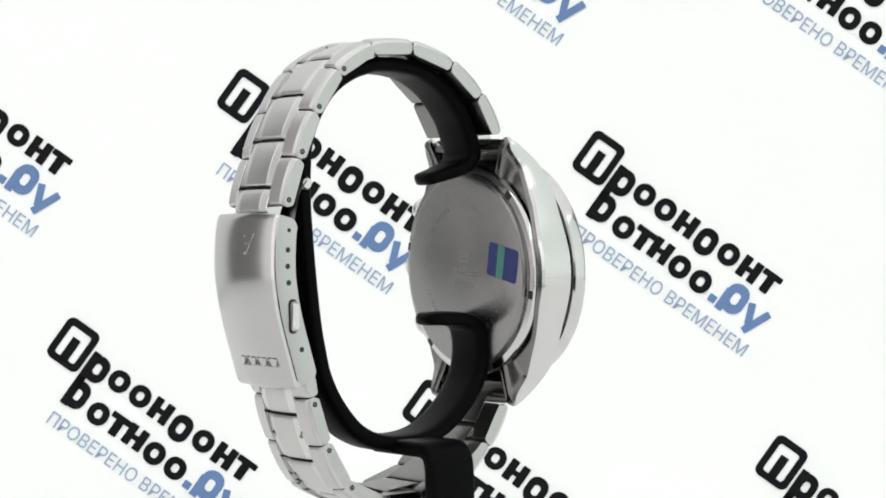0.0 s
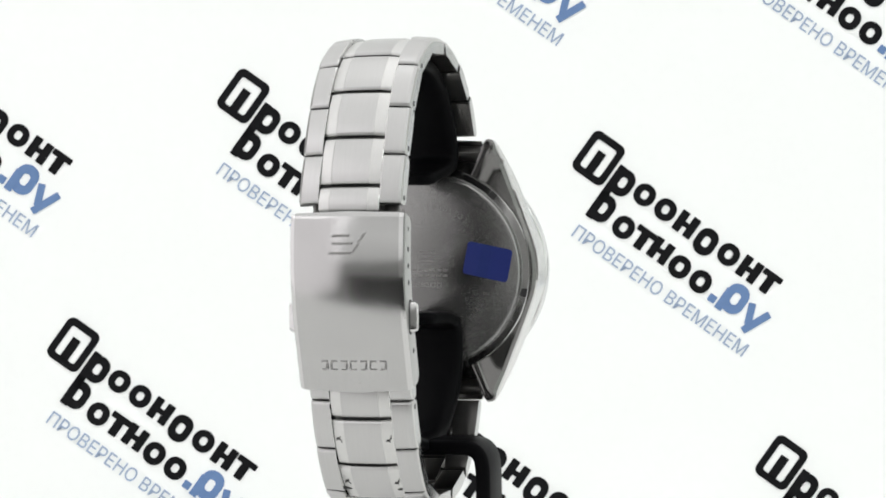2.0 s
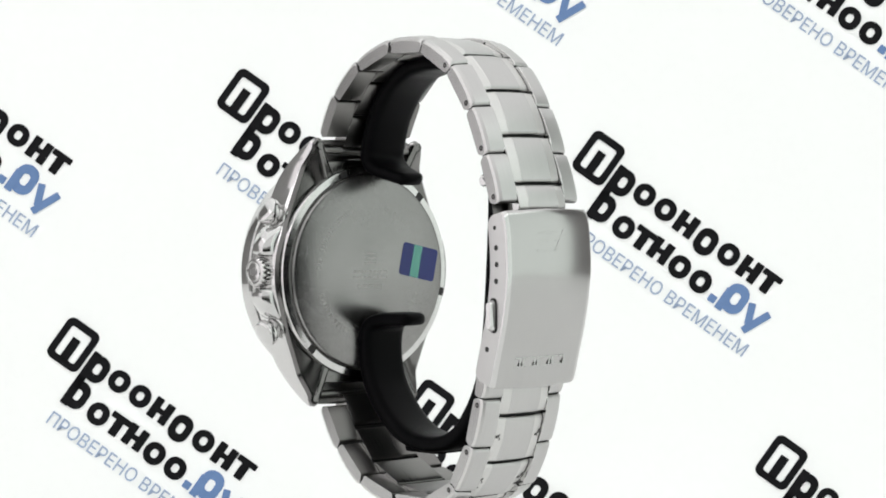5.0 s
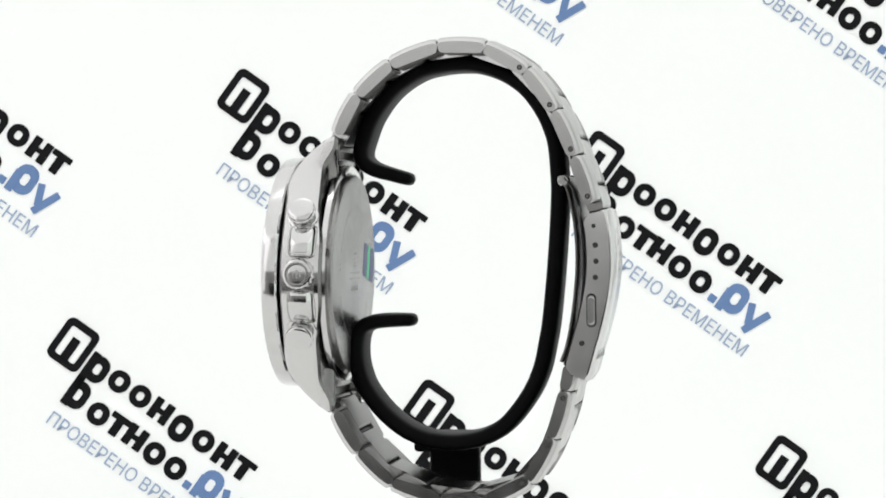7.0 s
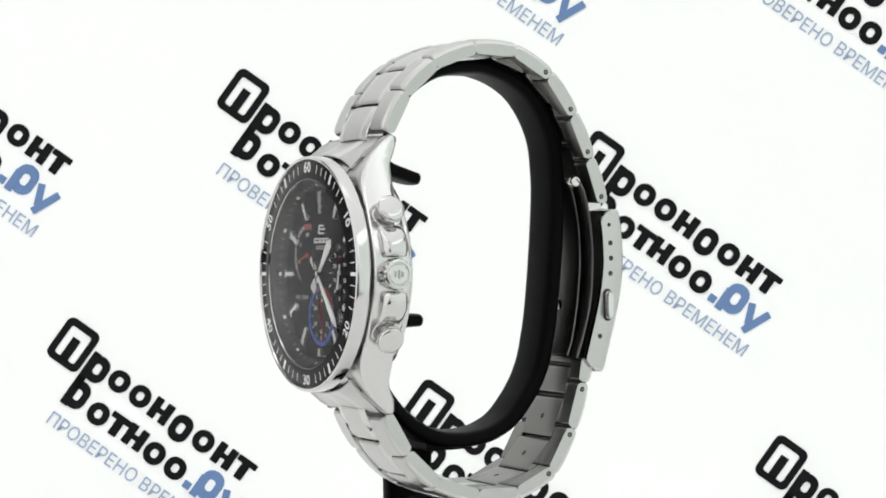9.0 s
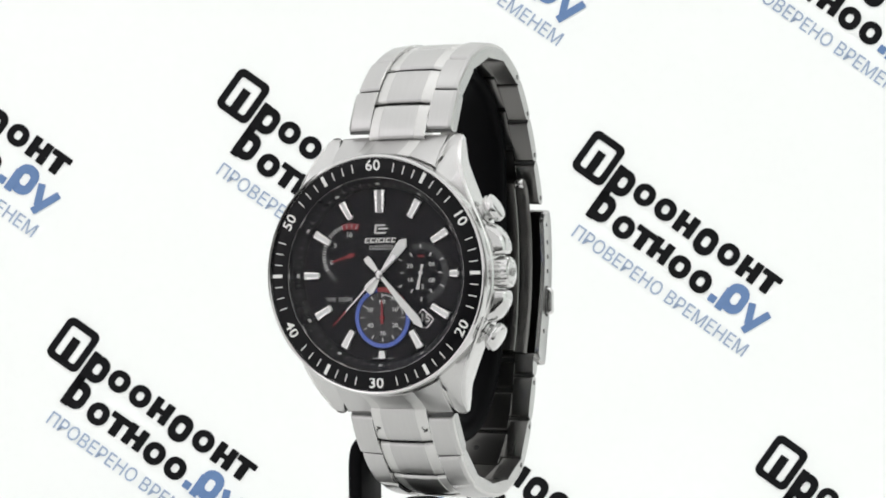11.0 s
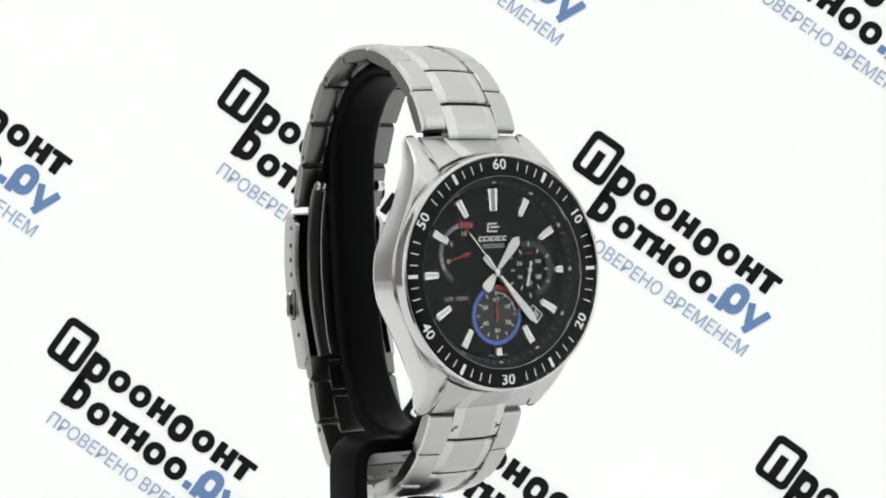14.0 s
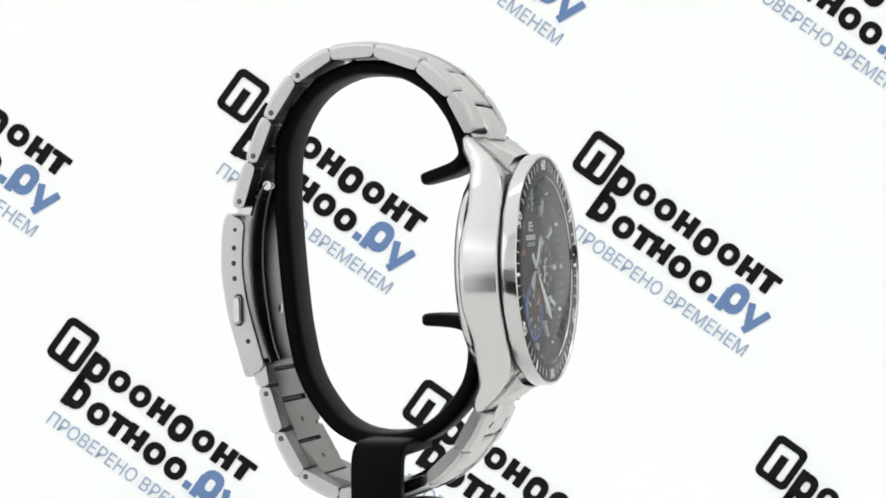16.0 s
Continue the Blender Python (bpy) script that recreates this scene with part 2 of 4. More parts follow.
def print_block(ax, ay):
    """One printed block: an emblem, two rows of heavy glyph shapes and a pale slogan. ax, ay: its corner on the sheet."""
    m = Matrix.Translation((ax, ay, 0)) @ pose(0, 0, 0, 0, 0, -SLANT) @ Matrix.Diagonal((PX, -PX, 1, 1))
    e = 0.0003
    bm = bmesh.new()
    ring_shape(bm, rounded(29.5, 37.0, 67, 83, 13), rounded(29.5, 37.5, 42, 57, 5), 0, e, m)
    prism(bm, rect(29.5, 47, 16, 44), 0, e, m)
    part("emblem", bm, INK, backdrop, smooth=0)
    black, blue = bmesh.new(), bmesh.new()
    def blob(bm, u, v, w, h, kind):
        if kind == "o":
            ring_shape(bm, rounded(u, v, w, h, min(w, h) * 0.47), rounded(u, v, w * 0.34, h * 0.40, min(w, h) * 0.15), 0, e, m)
        elif kind == "u":
            prism(bm, rounded(u - w * 0.3, v, w * 0.38, h, 2), 0, e, m), prism(bm, rounded(u + w * 0.3, v, w * 0.38, h, 2), 0, e, m)
            prism(bm, rect(u, v + h * 0.02, w * 0.5, h * 0.24), 0, e * 0.9, m)
        else:
            prism(bm, rounded(u, v, w * 0.4, h, 2), 0, e, m), prism(bm, rounded(u, v - h * 0.36, w, h * 0.28, 2), 0, e * 0.9, m)
    for u, k in ((89.5, "o"), (133.8, "o"), (179, "o"), (224, "u"), (270, "o"), (316, "o"), (361.7, "u"), (402, "t")):
        blob(black, u, 43 + (5 if u in (89.5, 270) else 0), 39, 40 + (10 if u in (89.5, 270) else 0), k)
    for u, v, h, k in ((87, 105, 52, "o"), (136.6, 111.5, 41, "o"), (176, 109, 40, "t"), (214, 107, 40, "u"), (258, 111, 41, "o"), (303, 111, 41, "o")):
        blob(black, u, v, 39, h, k)
    for u, v, h in ((75, 60, 74), (75, 104, 58)):
        prism(black, rounded(u, v, 15, h, 2), 0, e * 1.1, m)
    prism(blue, rounded(337, 123, 14, 14, 2), 0, e, m)
    blob(blue, 371, 100, 42, 56, "o"), prism(blue, rect(355, 112, 14, 42), 0, e * 1.2, m)
    prism(blue, rounded(408, 107, 13, 40, 2, -22), 0, e, m), prism(blue, rounded(425, 113, 13, 56, 2, 24), 0, e * 1.2, m)
    part("heavy_print", black, INK, backdrop, smooth=0)
    part("blue_print", blue, INKBLUE, backdrop, smooth=0)
    bm = words(bmesh.new(), "ПРОВЕРЕНО ВРЕМЕНЕМ", 34, m @ Matrix.Translation((254, 167, 0)) @ Matrix.Diagonal((1, -1, 1, 1)), 0.0003)
    xs = [(m.inverted() @ v.co).x for v in bm.verts]
    k = 370 / max(1, max(xs) - min(xs))
    fix = m @ Matrix.Translation((254, 0, 0)) @ Matrix.Diagonal((k, 1, 1, 1)) @ Matrix.Translation((-(max(xs) + min(xs)) / 2, 0, 0)) @ m.inverted()
    bmesh.ops.transform(bm, matrix=fix, verts=bm.verts)
    part("slogan", bm, INKPALE, backdrop, smooth=0)


for a in range(-3, 4):
    for b in range(-3, 4):
        u, v = 1056.8 + a * 628.5 - b * 301, 232.8 + a * 109.8 + b * 440
        u, v = (u - 4, v - 11) if u > 1200 and v > 600 else (u, v)
        v += 8.5 if u < -100 and -100 < v < 400 else 0
        if -700 < u < 2000 and -600 < v < 1150:
            print_block((u - 784) * PX, (441 - v) * PX)


# ---- the stand ----
def smooth_path(pts, step, closed=False):
    """Catmull-Rom through 2D points, resampled evenly."""
    p = [np.array(q, float) for q in pts]
    p = [2 * p[0] - p[1]] + p + [2 * p[-1] - p[-2]]
    out = []
    for i in range(1, len(p) - 2):
        for t in np.linspace(0, 1, 12, endpoint=False):
            a, b, c, d = p[i - 1:i + 3]
            out.append(0.5 * (2 * b + (c - a) * t + (2 * a - 5 * b + 4 * c - d) * t * t + (3 * b - a - 3 * c + d) * t ** 3))
    out.append(p[-2])
    out = np.array(out)
    s = np.concatenate([[0], np.cumsum(np.linalg.norm(np.diff(out, axis=0), axis=1))])
    k = max(2, int(s[-1] / step))
    q = np.linspace(0, s[-1], k + 1)
    return np.stack([np.interp(q, s, out[:, 0]), np.interp(q, s, out[:, 1])], 1)


def strip(bm, path, half_w, half_t, x_mid, lean=0.0):
    """A band with rounded edges swept along path in the y-z plane. half_w, half_t: functions of 0..1."""
    n, rings = len(path), []
    for i, (y, z) in enumerate(path):
        d = path[min(n - 1, i + 1)] - path[max(0, i - 1)]
        d = d / np.linalg.norm(d)
        nx = np.array([-d[1], d[0]])
        f = i / (n - 1)
        w, t = half_w(f), half_t(f)
        ring = []
        for k in range(20):
            a = 2 * math.pi * k / 20
            c, s = math.cos(a), math.sin(a)
            px = math.copysign(abs(c) ** 0.45, c) * w
            pn = math.copysign(abs(s) ** 0.7, s) * t
            ring.append((x_mid + lean * y + px, y + nx[0] * pn, z + nx[1] * pn))
        rings.append(ring)
    loft(bm, rings)
    return bm


stand = new("watch_stand")
stand.matrix_world = pose(0, 0, ZA)
tagged(stand, "black plastic C-shaped watch stand with side upright", "watch stand")


def build_stand():
    hook = [(-0.06, 0.61), (-0.45, 0.72), (-0.83, 0.84), (-1.03, 0.99), (-1.08, 1.18), (-1.01, 1.45), (-0.82, 1.89), (-0.43, 2.38), (0.08, 2.71), (0.52, 2.82),
            (0.91, 2.85), (1.29, 2.82), (1.79, 2.64), (2.22, 2.33), (2.55, 1.87), (2.75, 1.35), (2.81, 0.79), (2.82, 0.24), (2.75, -0.86), (2.64, -1.97),
            (2.55, -2.52), (2.42, -3.07), (2.18, -3.57), (1.77, -4.09), (1.38, -4.34), (0.98, -4.45), (0.57, -4.47), (0.13, -4.41), (-0.30, -4.22), (-0.71, -3.88),
            (-1.03, -3.47), (-1.17, -3.14), (-1.23, -2.80), (-1.21, -2.49), (-1.11, -2.25), (-0.87, -2.14), (-0.49, -2.11), (-0.04, -2.11)]
    path = smooth_path(hook, 0.045) * 0.01
    def width(f):
        e = min(f, 1 - f)
        return 0.0052 * (0.55 + 0.45 * min(1, (e / 0.05))) * (math.sqrt(max(0.02, 1 - (1 - min(1, e / 0.008)) ** 2)))
    def thick(f):
        e = min(f, 1 - f)
        return 0.00165 * math.sqrt(max(0.02, 1 - (1 - min(1, e / 0.008)) ** 2)) * (0.75 + 0.25 * min(1, e / 0.08))
    part("holder_loop", strip(bmesh.new(), path, width, thick, 0.0006, 0.05), RUBBER, stand, smooth=60)
    # side arm and upright: a flat bar bent outwards under the loop, then down
    bm = bmesh.new()
    bar = smooth_path([(-0.36, -4.52), (0.2, -4.52), (0.85, -4.52), (1.17, -4.53), (1.36, -4.64), (1.44, -4.9), (1.45, -5.5), (1.45, -6.2), (1.45, -7.5), (1.45, -8.6), (1.45, -9.2)], 0.06) * 0.01
    n, rings = len(bar), []
    for i, (x, z) in enumerate(bar):
        d = bar[min(n - 1, i + 1)] - bar[max(0, i - 1)]
        d = d / np.linalg.norm(d)
        nx = np.array([-d[1], d[0]])
        rings.append([(-(x + nx[0] * b), 0.0042 + a, z + nx[1] * b) for a, b in rounded(0, 0, 0.0102, 0.0029, 0.0007, 0, 3)])
    loft(bm, rings)
    part("upright", bm, RUBBER, stand)
    part("spindle_cap", lathe(bmesh.new(), [(0.0, -0.0560), (0.003, -0.0561), (0.0050, -0.0568), (0.0058, -0.0584), (0.0058, -0.0634), (0.0035, -0.0654), (0.0030, 0.012 - ZA), (0.0, 0.012 - ZA)], 48), RUBBER, stand)
    part("foot_plate", prism(bmesh.new(), rounded(-0.0145, 0.0042, 0.016, 0.018, 0.003), 0.012 - ZA, 0.0145 - ZA, inset=0.0005, drop=0.0005), RUBBER, stand)


build_stand()

# ---- the watch ----
watch = new("wristwatch")
watch.matrix_world = pose(0, 0, ZA)
tagged(watch, "stainless steel chronograph wristwatch with black dial and steel bracelet", "wristwatch")

e1 = Vector((34.88, -0.315, 0.595)).normalized()
e2 = Vector((-0.66, 1.12, 40.35))
e2 = (e2 - e1 * e1.dot(e2)).normalized()
e3 = e1.cross(e2)
CASE = Matrix.Translation((0.00205, -0.02543, -0.01149)) @ Matrix((e1, e2, e3)).transposed().to_4x4() @ Matrix.Scale(MM, 4)
# inside CASE: millimetres, x to 3 o'clock, y to 12 o'clock, z out of the glass; z = 0 is the bezel's face


def clock(deg, r):
    a = radians(90 - deg)
    return r * math.cos(a), r * math.sin(a)


def outline():
    edge = [tuple(p) for p in smooth_path([(14.15, 25.3), (15.4, 21.4), (17.2, 16.6), (19.2, 11.6), (21.0, 7.2), (22.15, 3.6), (22.5, 0.0)], 0.8)]
    tip = [(11.4, 21.9), (11.42, 23.5), (11.45, 24.9), (11.5, 25.6), (11.62, 26.0), (11.95, 26.3), (12.45, 26.42), (13.15, 26.32), (13.75, 26.0)]
    right = [(0, 22.3), (4, 22.25), (8, 22.1)] + tip + edge
    right = right + [(x, -y) for x, y in right[-2::-1]]
    return right + [(-x, y) for x, y in right[-2:0:-1]]


def inset(pts, k):
    """The outline moved inwards by k."""
    out, n = [], len(pts)
    for i, p in enumerate(pts):
        a, c = pts[i - 1], pts[(i + 1) % n]
        t = Vector((c[0] - a[0], c[1] - a[1])).normalized()
        j = k * (0.15 if abs(p[0]) < 11.55 else (0.45 if abs(p[1]) > 25.2 else 1.0))      # crisp where the end link fits
        out.append((p[0] + t.y * j, p[1] - t.x * j))
    return out


def top_z(x, y):
    """Height of the case's shoulder: level round the bezel, falling away along the lugs."""
    d = max(0.0, abs(y) - 16.0)
    return -3.3 - 0.068 * d ** 2 - 0.03 * d


def build_case():
    pts = outline()
    bm = bmesh.new()
    def low(x, y):
        # deepest round the back, drawn in where the lugs spring, deep again at their tips
        f = min(1.0, max(0.0, (abs(y) - 20.0) / 5.0))
        g = min(1.0, max(0.0, (abs(y) - 5.0) / 9.0))
        return -11.3 + 1.1 * g * g * (3 - 2 * g) - 1.9 * f * f * (3 - 2 * f)
    def ring(k, fn):
        return [CASE @ Vector((x, y, fn(*p))) for (x, y), p in zip(inset(pts, k), pts)]
    def inner(r, z):
        return [CASE @ Vector((r * x / math.hypot(x, y), r * y / math.hypot(x, y), z)) for x, y in pts]
    def wall(f, k):
        return ring(k, lambda x, y: (low(x, y) + 1.3) * (1 - f) + (top_z(x, y) - 0.42) * f)
    rings = [inner(16.5, -10.8), ring(2.2, low), ring(0.95, lambda x, y: low(x, y) + 0.12), ring(0.3, lambda x, y: low(x, y) + 0.6),
             wall(0, 0.06), wall(0.35, 0.0), wall(0.7, 0.0), wall(1, 0.03), ring(0.3, lambda x, y: top_z(x, y) - 0.16), ring(0.62, top_z),
             inner(21.0, -3.15), inner(18, -3.3)]
    loft(bm, rings)
    bm.faces.ensure_lookup_table()
    k = len(pts)
    # the three lowest strips take the steel with the painted-in dark reflections
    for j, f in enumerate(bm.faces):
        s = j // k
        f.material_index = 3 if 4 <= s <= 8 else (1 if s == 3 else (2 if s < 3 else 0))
    part("case", bm, [BRUSHED_UP, POLISHED, SHADED_STEEL, FLANK], watch, smooth=17)
    for sy in (1, -1):
        m = CASE @ Matrix.Translation((-10.9, sy * 24.2, -10.6)) @ pose(0, 0, 0, 0, 90, 0)
        part("spring_bar", lathe(bmesh.new(), [(0, 0), (0.85, 0), (0.85, 4.5), (0.6, 4.8), (0.6, 17.0), (0.85, 17.3), (0.85, 21.8), (0, 21.8)], 20, m), INNER_SHADED, watch, "steel spring bar, colour darkened for shade", smooth=30)
    # crown guards
    for sy in (1, -1):
        bm = bmesh.new()
        sec = [(18.5, 9.4), (20.6, 9.2), (21.9, 8.4), (22.9, 7.3), (23.6, 6.2), (23.95, 5.0), (23.95, 4.0), (23.6, 3.4), (23.0, 3.15), (18.5, 3.0)]
        def r(z, k):
            return [CASE @ Vector((18.5 + (x - 18.5) * k, sy * (6.2 + (y - 6.2) * (0.6 + 0.4 * k)), z)) for x, y in sec]
        loft(bm, [r(-10.2, 0.5), r(-10.0, 0.74), r(-9.6, 0.9), r(-9.0, 0.99), r(-7.4, 1.02), r(-5.9, 0.99), r(-5.3, 0.9), r(-4.9, 0.74), r(-4.7, 0.5)])
        part("crown_guard", bm, POLISHED, watch, smooth=30)
    # crown, fluted
    axis = CASE @ Matrix.Translation((19.5, 0, -7.2)) @ pose(0, 0, 0, 0, 90, 0)
    bm = bmesh.new()
    rings = []
    for r0, z, fl in ((1.2, 0, 0), (1.6, 2.0, 0), (2.6, 2.1, 0), (2.95, 2.5, 0.17), (2.95, 4.6, 0.17), (2.75, 4.95, 0.06), (2.45, 5.08, 0), (2.2, 5.08, 0), (2.05, 4.9, 0), (1.9, 4.9, 0), (1.75, 5.06, 0), (1.0, 5.14, 0), (0.2, 5.16, 0)):
        rings.append([axis @ Vector(((r0 - fl * (0.5 + 0.5 * math.cos(18 * a))) * math.cos(a), (r0 - fl * (0.5 + 0.5 * math.cos(18 * a))) * math.sin(a), z)) for a in np.linspace(0, 2 * math.pi, 144, endpoint=False)])
    loft(bm, rings)
    crown = part("crown", bm, POLISHED, watch, "fluted polished steel crown", smooth=30)
    bm = bmesh.new()
    for v in (-0.65, 0.1, 0.75):
        prism(bm, rect(v, 0, 0.3, 1.7 - abs(v)), 4.9, 5.4, axis)
    part("crown_emblem", bm, BRUSHED, crown)
    for sy in (1, -1):
        m = CASE @ pose(0, 0, 0, 0, 0, sy * 29.3) @ Matrix.Translation((19.4, 0, -7.1)) @ pose(0, 0, 0, 0, 90, 0)
        p = part("pusher", lathe(bmesh.new(), [(0, 0), (3.0, 0), (3.0, 2.7), (2.9, 2.95), (2.65, 3.05), (1.8, 3.08), (1.8, 3.9), (2.3, 4.0), (2.55, 4.2), (2.6, 4.5), (2.6, 5.4), (2.5, 5.65), (2.25, 5.82), (1.6, 5.92), (0.8, 5.98), (0, 6.0)], 40, m), POLISHED, watch, "polished round push button", smooth=30)
        part("pusher_ring", lathe(bmesh.new(), [(2.58, 4.6), (2.7, 4.65), (2.7, 5.0), (2.58, 5.05)], 40, m), POLISHED, p)
    # bezel with its black insert
    bz = part("bezel", lathe(bmesh.new(), [(18.3, -2.3), (20.6, -3.0), (22.1, -2.75), (22.35, -2.4), (22.4, -0.4), (22.28, 0.08), (22.0, 0.24), (21.76, 0.16), (21.65, -0.18), (18.15, 0.01), (18.0, -0.03), (17.9, -0.25), (17.9, -2.6)], 160, CASE), POLISHED, watch, "polished steel bezel", smooth=30)
    part("bezel_insert", lathe(bmesh.new(), [(18.02, -0.08), (18.06, 0.05), (21.6, -0.15), (21.75, -0.28)], 160, CASE), INSERT, bz, "glossy black bezel insert")
    def tilt(r):
        return 0.05 - (r - 18.06) / 3.54 * 0.2
    for i in range(60):
        if i % 10 == 0:
            continue
        big = i % 5 == 0
        r0, r1, w = (19.1, 21.25, 0.66) if big else (19.3, 20.9, 0.17)
        m = CASE @ pose(0, 0, 0, 0, 0, -6 * i) @ Matrix.Translation((0, 0, tilt(20.1)))
        if not big and i % 10 in (1, 9):
            continue
        part("minute_mark", prism(bmesh.new(), rect(0, (r0 + r1) / 2, w, r1 - r0), -0.04, 0.05, m), WHITE, bz, smooth=0)
    for i, s in enumerate(("60", "10", "20", "30", "40", "50")):
        bot = s in ("20", "30", "40")
        m = CASE @ pose(0, 0, 0, 0, 0, -60 * i) @ Matrix.Translation((0, 20.15, tilt(20.1))) @ pose(0, 0, 0, 0, 0, 180 if bot else 0)
        bm = words(bmesh.new(), s, 2.75, m, 0.05, 1.1, 1.05, 0.014)
        part("bezel_number", bm, WHITE, bz, smooth=0)
    # rehaut, dial, glass
    part("chapter_ring", lathe(bmesh.new(), [(17.92, -0.5), (17.8, -0.6), (16.3, -3.1), (16.2, -3.2)], 120, CASE), SUBDIAL, watch, "sloping black minute ring")
    part("glass", lathe(bmesh.new(), [(0, -0.12), (17.3, -0.16), (17.92, -0.22)], 96, CASE), GLASS, watch).visible_shadow = False
    dial = part("dial", lathe(bmesh.new(), [(0, -3.15), (16.45, -3.15), (16.45, -3.5), (0, -3.5)], 96, CASE), DIAL, watch, "black dial with applied steel markers")
    D0 = CASE @ Matrix.Translation((0, 0, -3.15))
    def on_dial(name, bm, mat, label="", parent=dial):
        return part(name, bm, mat, parent, label, smooth=0)
    for i in range(60):
        m = CASE @ pose(0, 0, 0, 0, 0, -6 * i) @ Matrix.Translation((0, 16.9, -2.05)) @ pose(0, 0, 0, 59, 0, 0)
        w, h = (0.75, 0.55) if i % 5 == 0 else (0.14, 0.7)
        on_dial("minute_track_mark", prism(bmesh.new(), rect(0, 0, w, h), -0.02, 0.05, m), GREYPRINT if i % 5 else WHITE)
    for h in range(12):
        r0, r1, w = (11.5, 15.8, 2.1) if h == 0 else (12.1, 15.7, 1.45)
        if h == 3:
            r0 = 14.0
        if h == 6:
            r0 = 14.2
        if h == 9:
            r0, r1 = 12.8, 16.0
        if h == 4:
            r0 = 11.8
        m = D0 @ pose(0, 0, 0, 0, 0, -30 * h)
        bm = bmesh.new()
        a = 0.78
        for s in (-1, 1):
            prism(bm, [(s * 0.22 * w, r0), (s * 0.5 * w * a, r0), (s * 0.5 * w, r1), (s * 0.22 * w, r1)], 0.0, 0.55, m, 0.1, 0.1)
        on_dial("hour_marker", bm, APPLIED)
        on_dial("marker_inlay", prism(bmesh.new(), rect(0, (r0 + r1) / 2, 0.44 * w, r1 - r0), 0, 0.46, m), LUME if h else GREYPRINT)
    # emblem and name shapes
    bm = bmesh.new()
    for x, y, w, h in ((-0.2, 9.2, 2.0, 0.34), (0.35, 8.55, 2.0, 0.34), (-0.1, 7.75, 2.0, 0.34), (-1.2, 8.5, 0.4, 1.6)):
        prism(bm, [(x - w / 2, y - h / 2), (x + w / 2, y - h / 2), (x + w / 2 + 0.25, y + h / 2), (x - w / 2 + 0.25, y + h / 2)], 0, 0.14, D0)
    on_dial("dial_emblem", bm, WHITE)
    bm = bmesh.new()
    for i, w in enumerate((0.85, 0.95, 0.25, 0.85, 0.25, 0.85, 0.85)):
        x = -3.55 + (0, 1.12, 1.95, 2.75, 3.5, 4.3, 5.42)[i] + 0.55
        k = 0.18
        prism(bm, [(x - w / 2, 5.9), (x + w / 2, 5.9), (x + w / 2 + k, 6.2), (x - w / 2 + k, 6.2)], 0, 0.1, D0)
        if w > 0.3:
            prism(bm, [(x - w / 2 + 0.15, 6.6), (x + w / 2 + 0.2, 6.6), (x + w / 2 + 0.3, 6.85), (x - w / 2 + 0.3, 6.85)], 0, 0.1, D0)
        prism(bm, [(x - w / 2, 5.9), (x - w / 2 + 0.28, 5.9), (x - w / 2 + 0.55, 6.85), (x - w / 2 + 0.27, 6.85)], 0, 0.11, D0)
    on_dial("name_shapes", bm, WHITE)
    bm = bmesh.new()
    for i in range(5):
        ring_shape(bm, rounded(-2.0 + i * 1.0, 5.02, 0.78, 0.8, 0.15, 0, 2), rounded(-2.0 + i * 1.0, 5.02, 0.45, 0.42, 0.08, 0, 2), 0, 0.1, D0)
    on_dial("name_shapes", bm, GREYPRINT)
    on_dial("dial_print", words(bmesh.new(), "WR 100M", 1.25, D0 @ Matrix.Translation((-8.9, -4.6, 0)), 0.04, 1.05), GREYPRINT)
    bm = bmesh.new()
    for x in (-1.9, -1.3, 1.3, 1.9):
        prism(bm, rect(x, -15.6, 0.5, 0.18), 0, 0.05, D0)
    on_dial("small_print", bm, GREYPRINT)
    # sub-dial for the minutes, an open arc
    c = D0 @ Matrix.Translation((-6.3, 3.6, 0))
    on_dial("subdial_arc", lathe(bmesh.new(), [(5.0, 0.0), (5.0, 0.06), (6.1, 0.06), (6.1, 0.0)], 40, c, a0=178, a1=238), RINGGREY, "dark grey arc")
    on_dial("subdial_arc", lathe(bmesh.new(), [(5.0, 0.0), (5.0, 0.07), (6.1, 0.07), (6.1, 0.0)], 24, c, a0=72, a1=108), RED, "red arc")
    for i in range(20):
        a = 108 + i * 5.2
        on_dial("subdial_mark", prism(bmesh.new(), rect(0, 5.6, 0.16, 0.85 if i % 3 == 0 else 0.7), 0, 0.09, c @ pose(0, 0, 0, 0, 0, a - 90)), WHITE)
    for i in range(3):
        on_dial("subdial_mark", prism(bmesh.new(), rect(0, 5.6, 0.16, 0.9), 0.0, 0.1, c @ pose(0, 0, 0, 0, 0, (76, 87, 98)[i] - 90)), GREYPRINT)
    for s, x, y in (("0", -4.0, -1.2), ("5", -3.2, 2.0), ("10", -0.3, 3.9)):
        on_dial("subdial_number", words(bmesh.new(), s, 1.25, c @ Matrix.Translation((x, y, 0)), 0.04, 1.1), WHITE)
    for i, s in enumerate("MINUTE"):
        a = 190 + i * 8
        on_dial("subdial_letter", words(bmesh.new(), s, 0.8, c @ pose(0, 0, 0, 0, 0, a) @ Matrix.Translation((5.55, 0, 0.06)) @ pose(0, 0, 0, 0, 0, 90), 0.03), GREYPRINT)
    bm = prism(bmesh.new(), [(-4.0, -0.12), (0.9, -0.25), (0.9, 0.25), (-4.0, 0.12)], 0.2, 0.32, c @ pose(0, 0, 0, 0, 0, 16))
    prism(bm, [(0.45 * math.cos(t), 0.45 * math.sin(t)) for t in np.linspace(0, 6.283, 16, endpoint=False)], 0, 0.4, c)
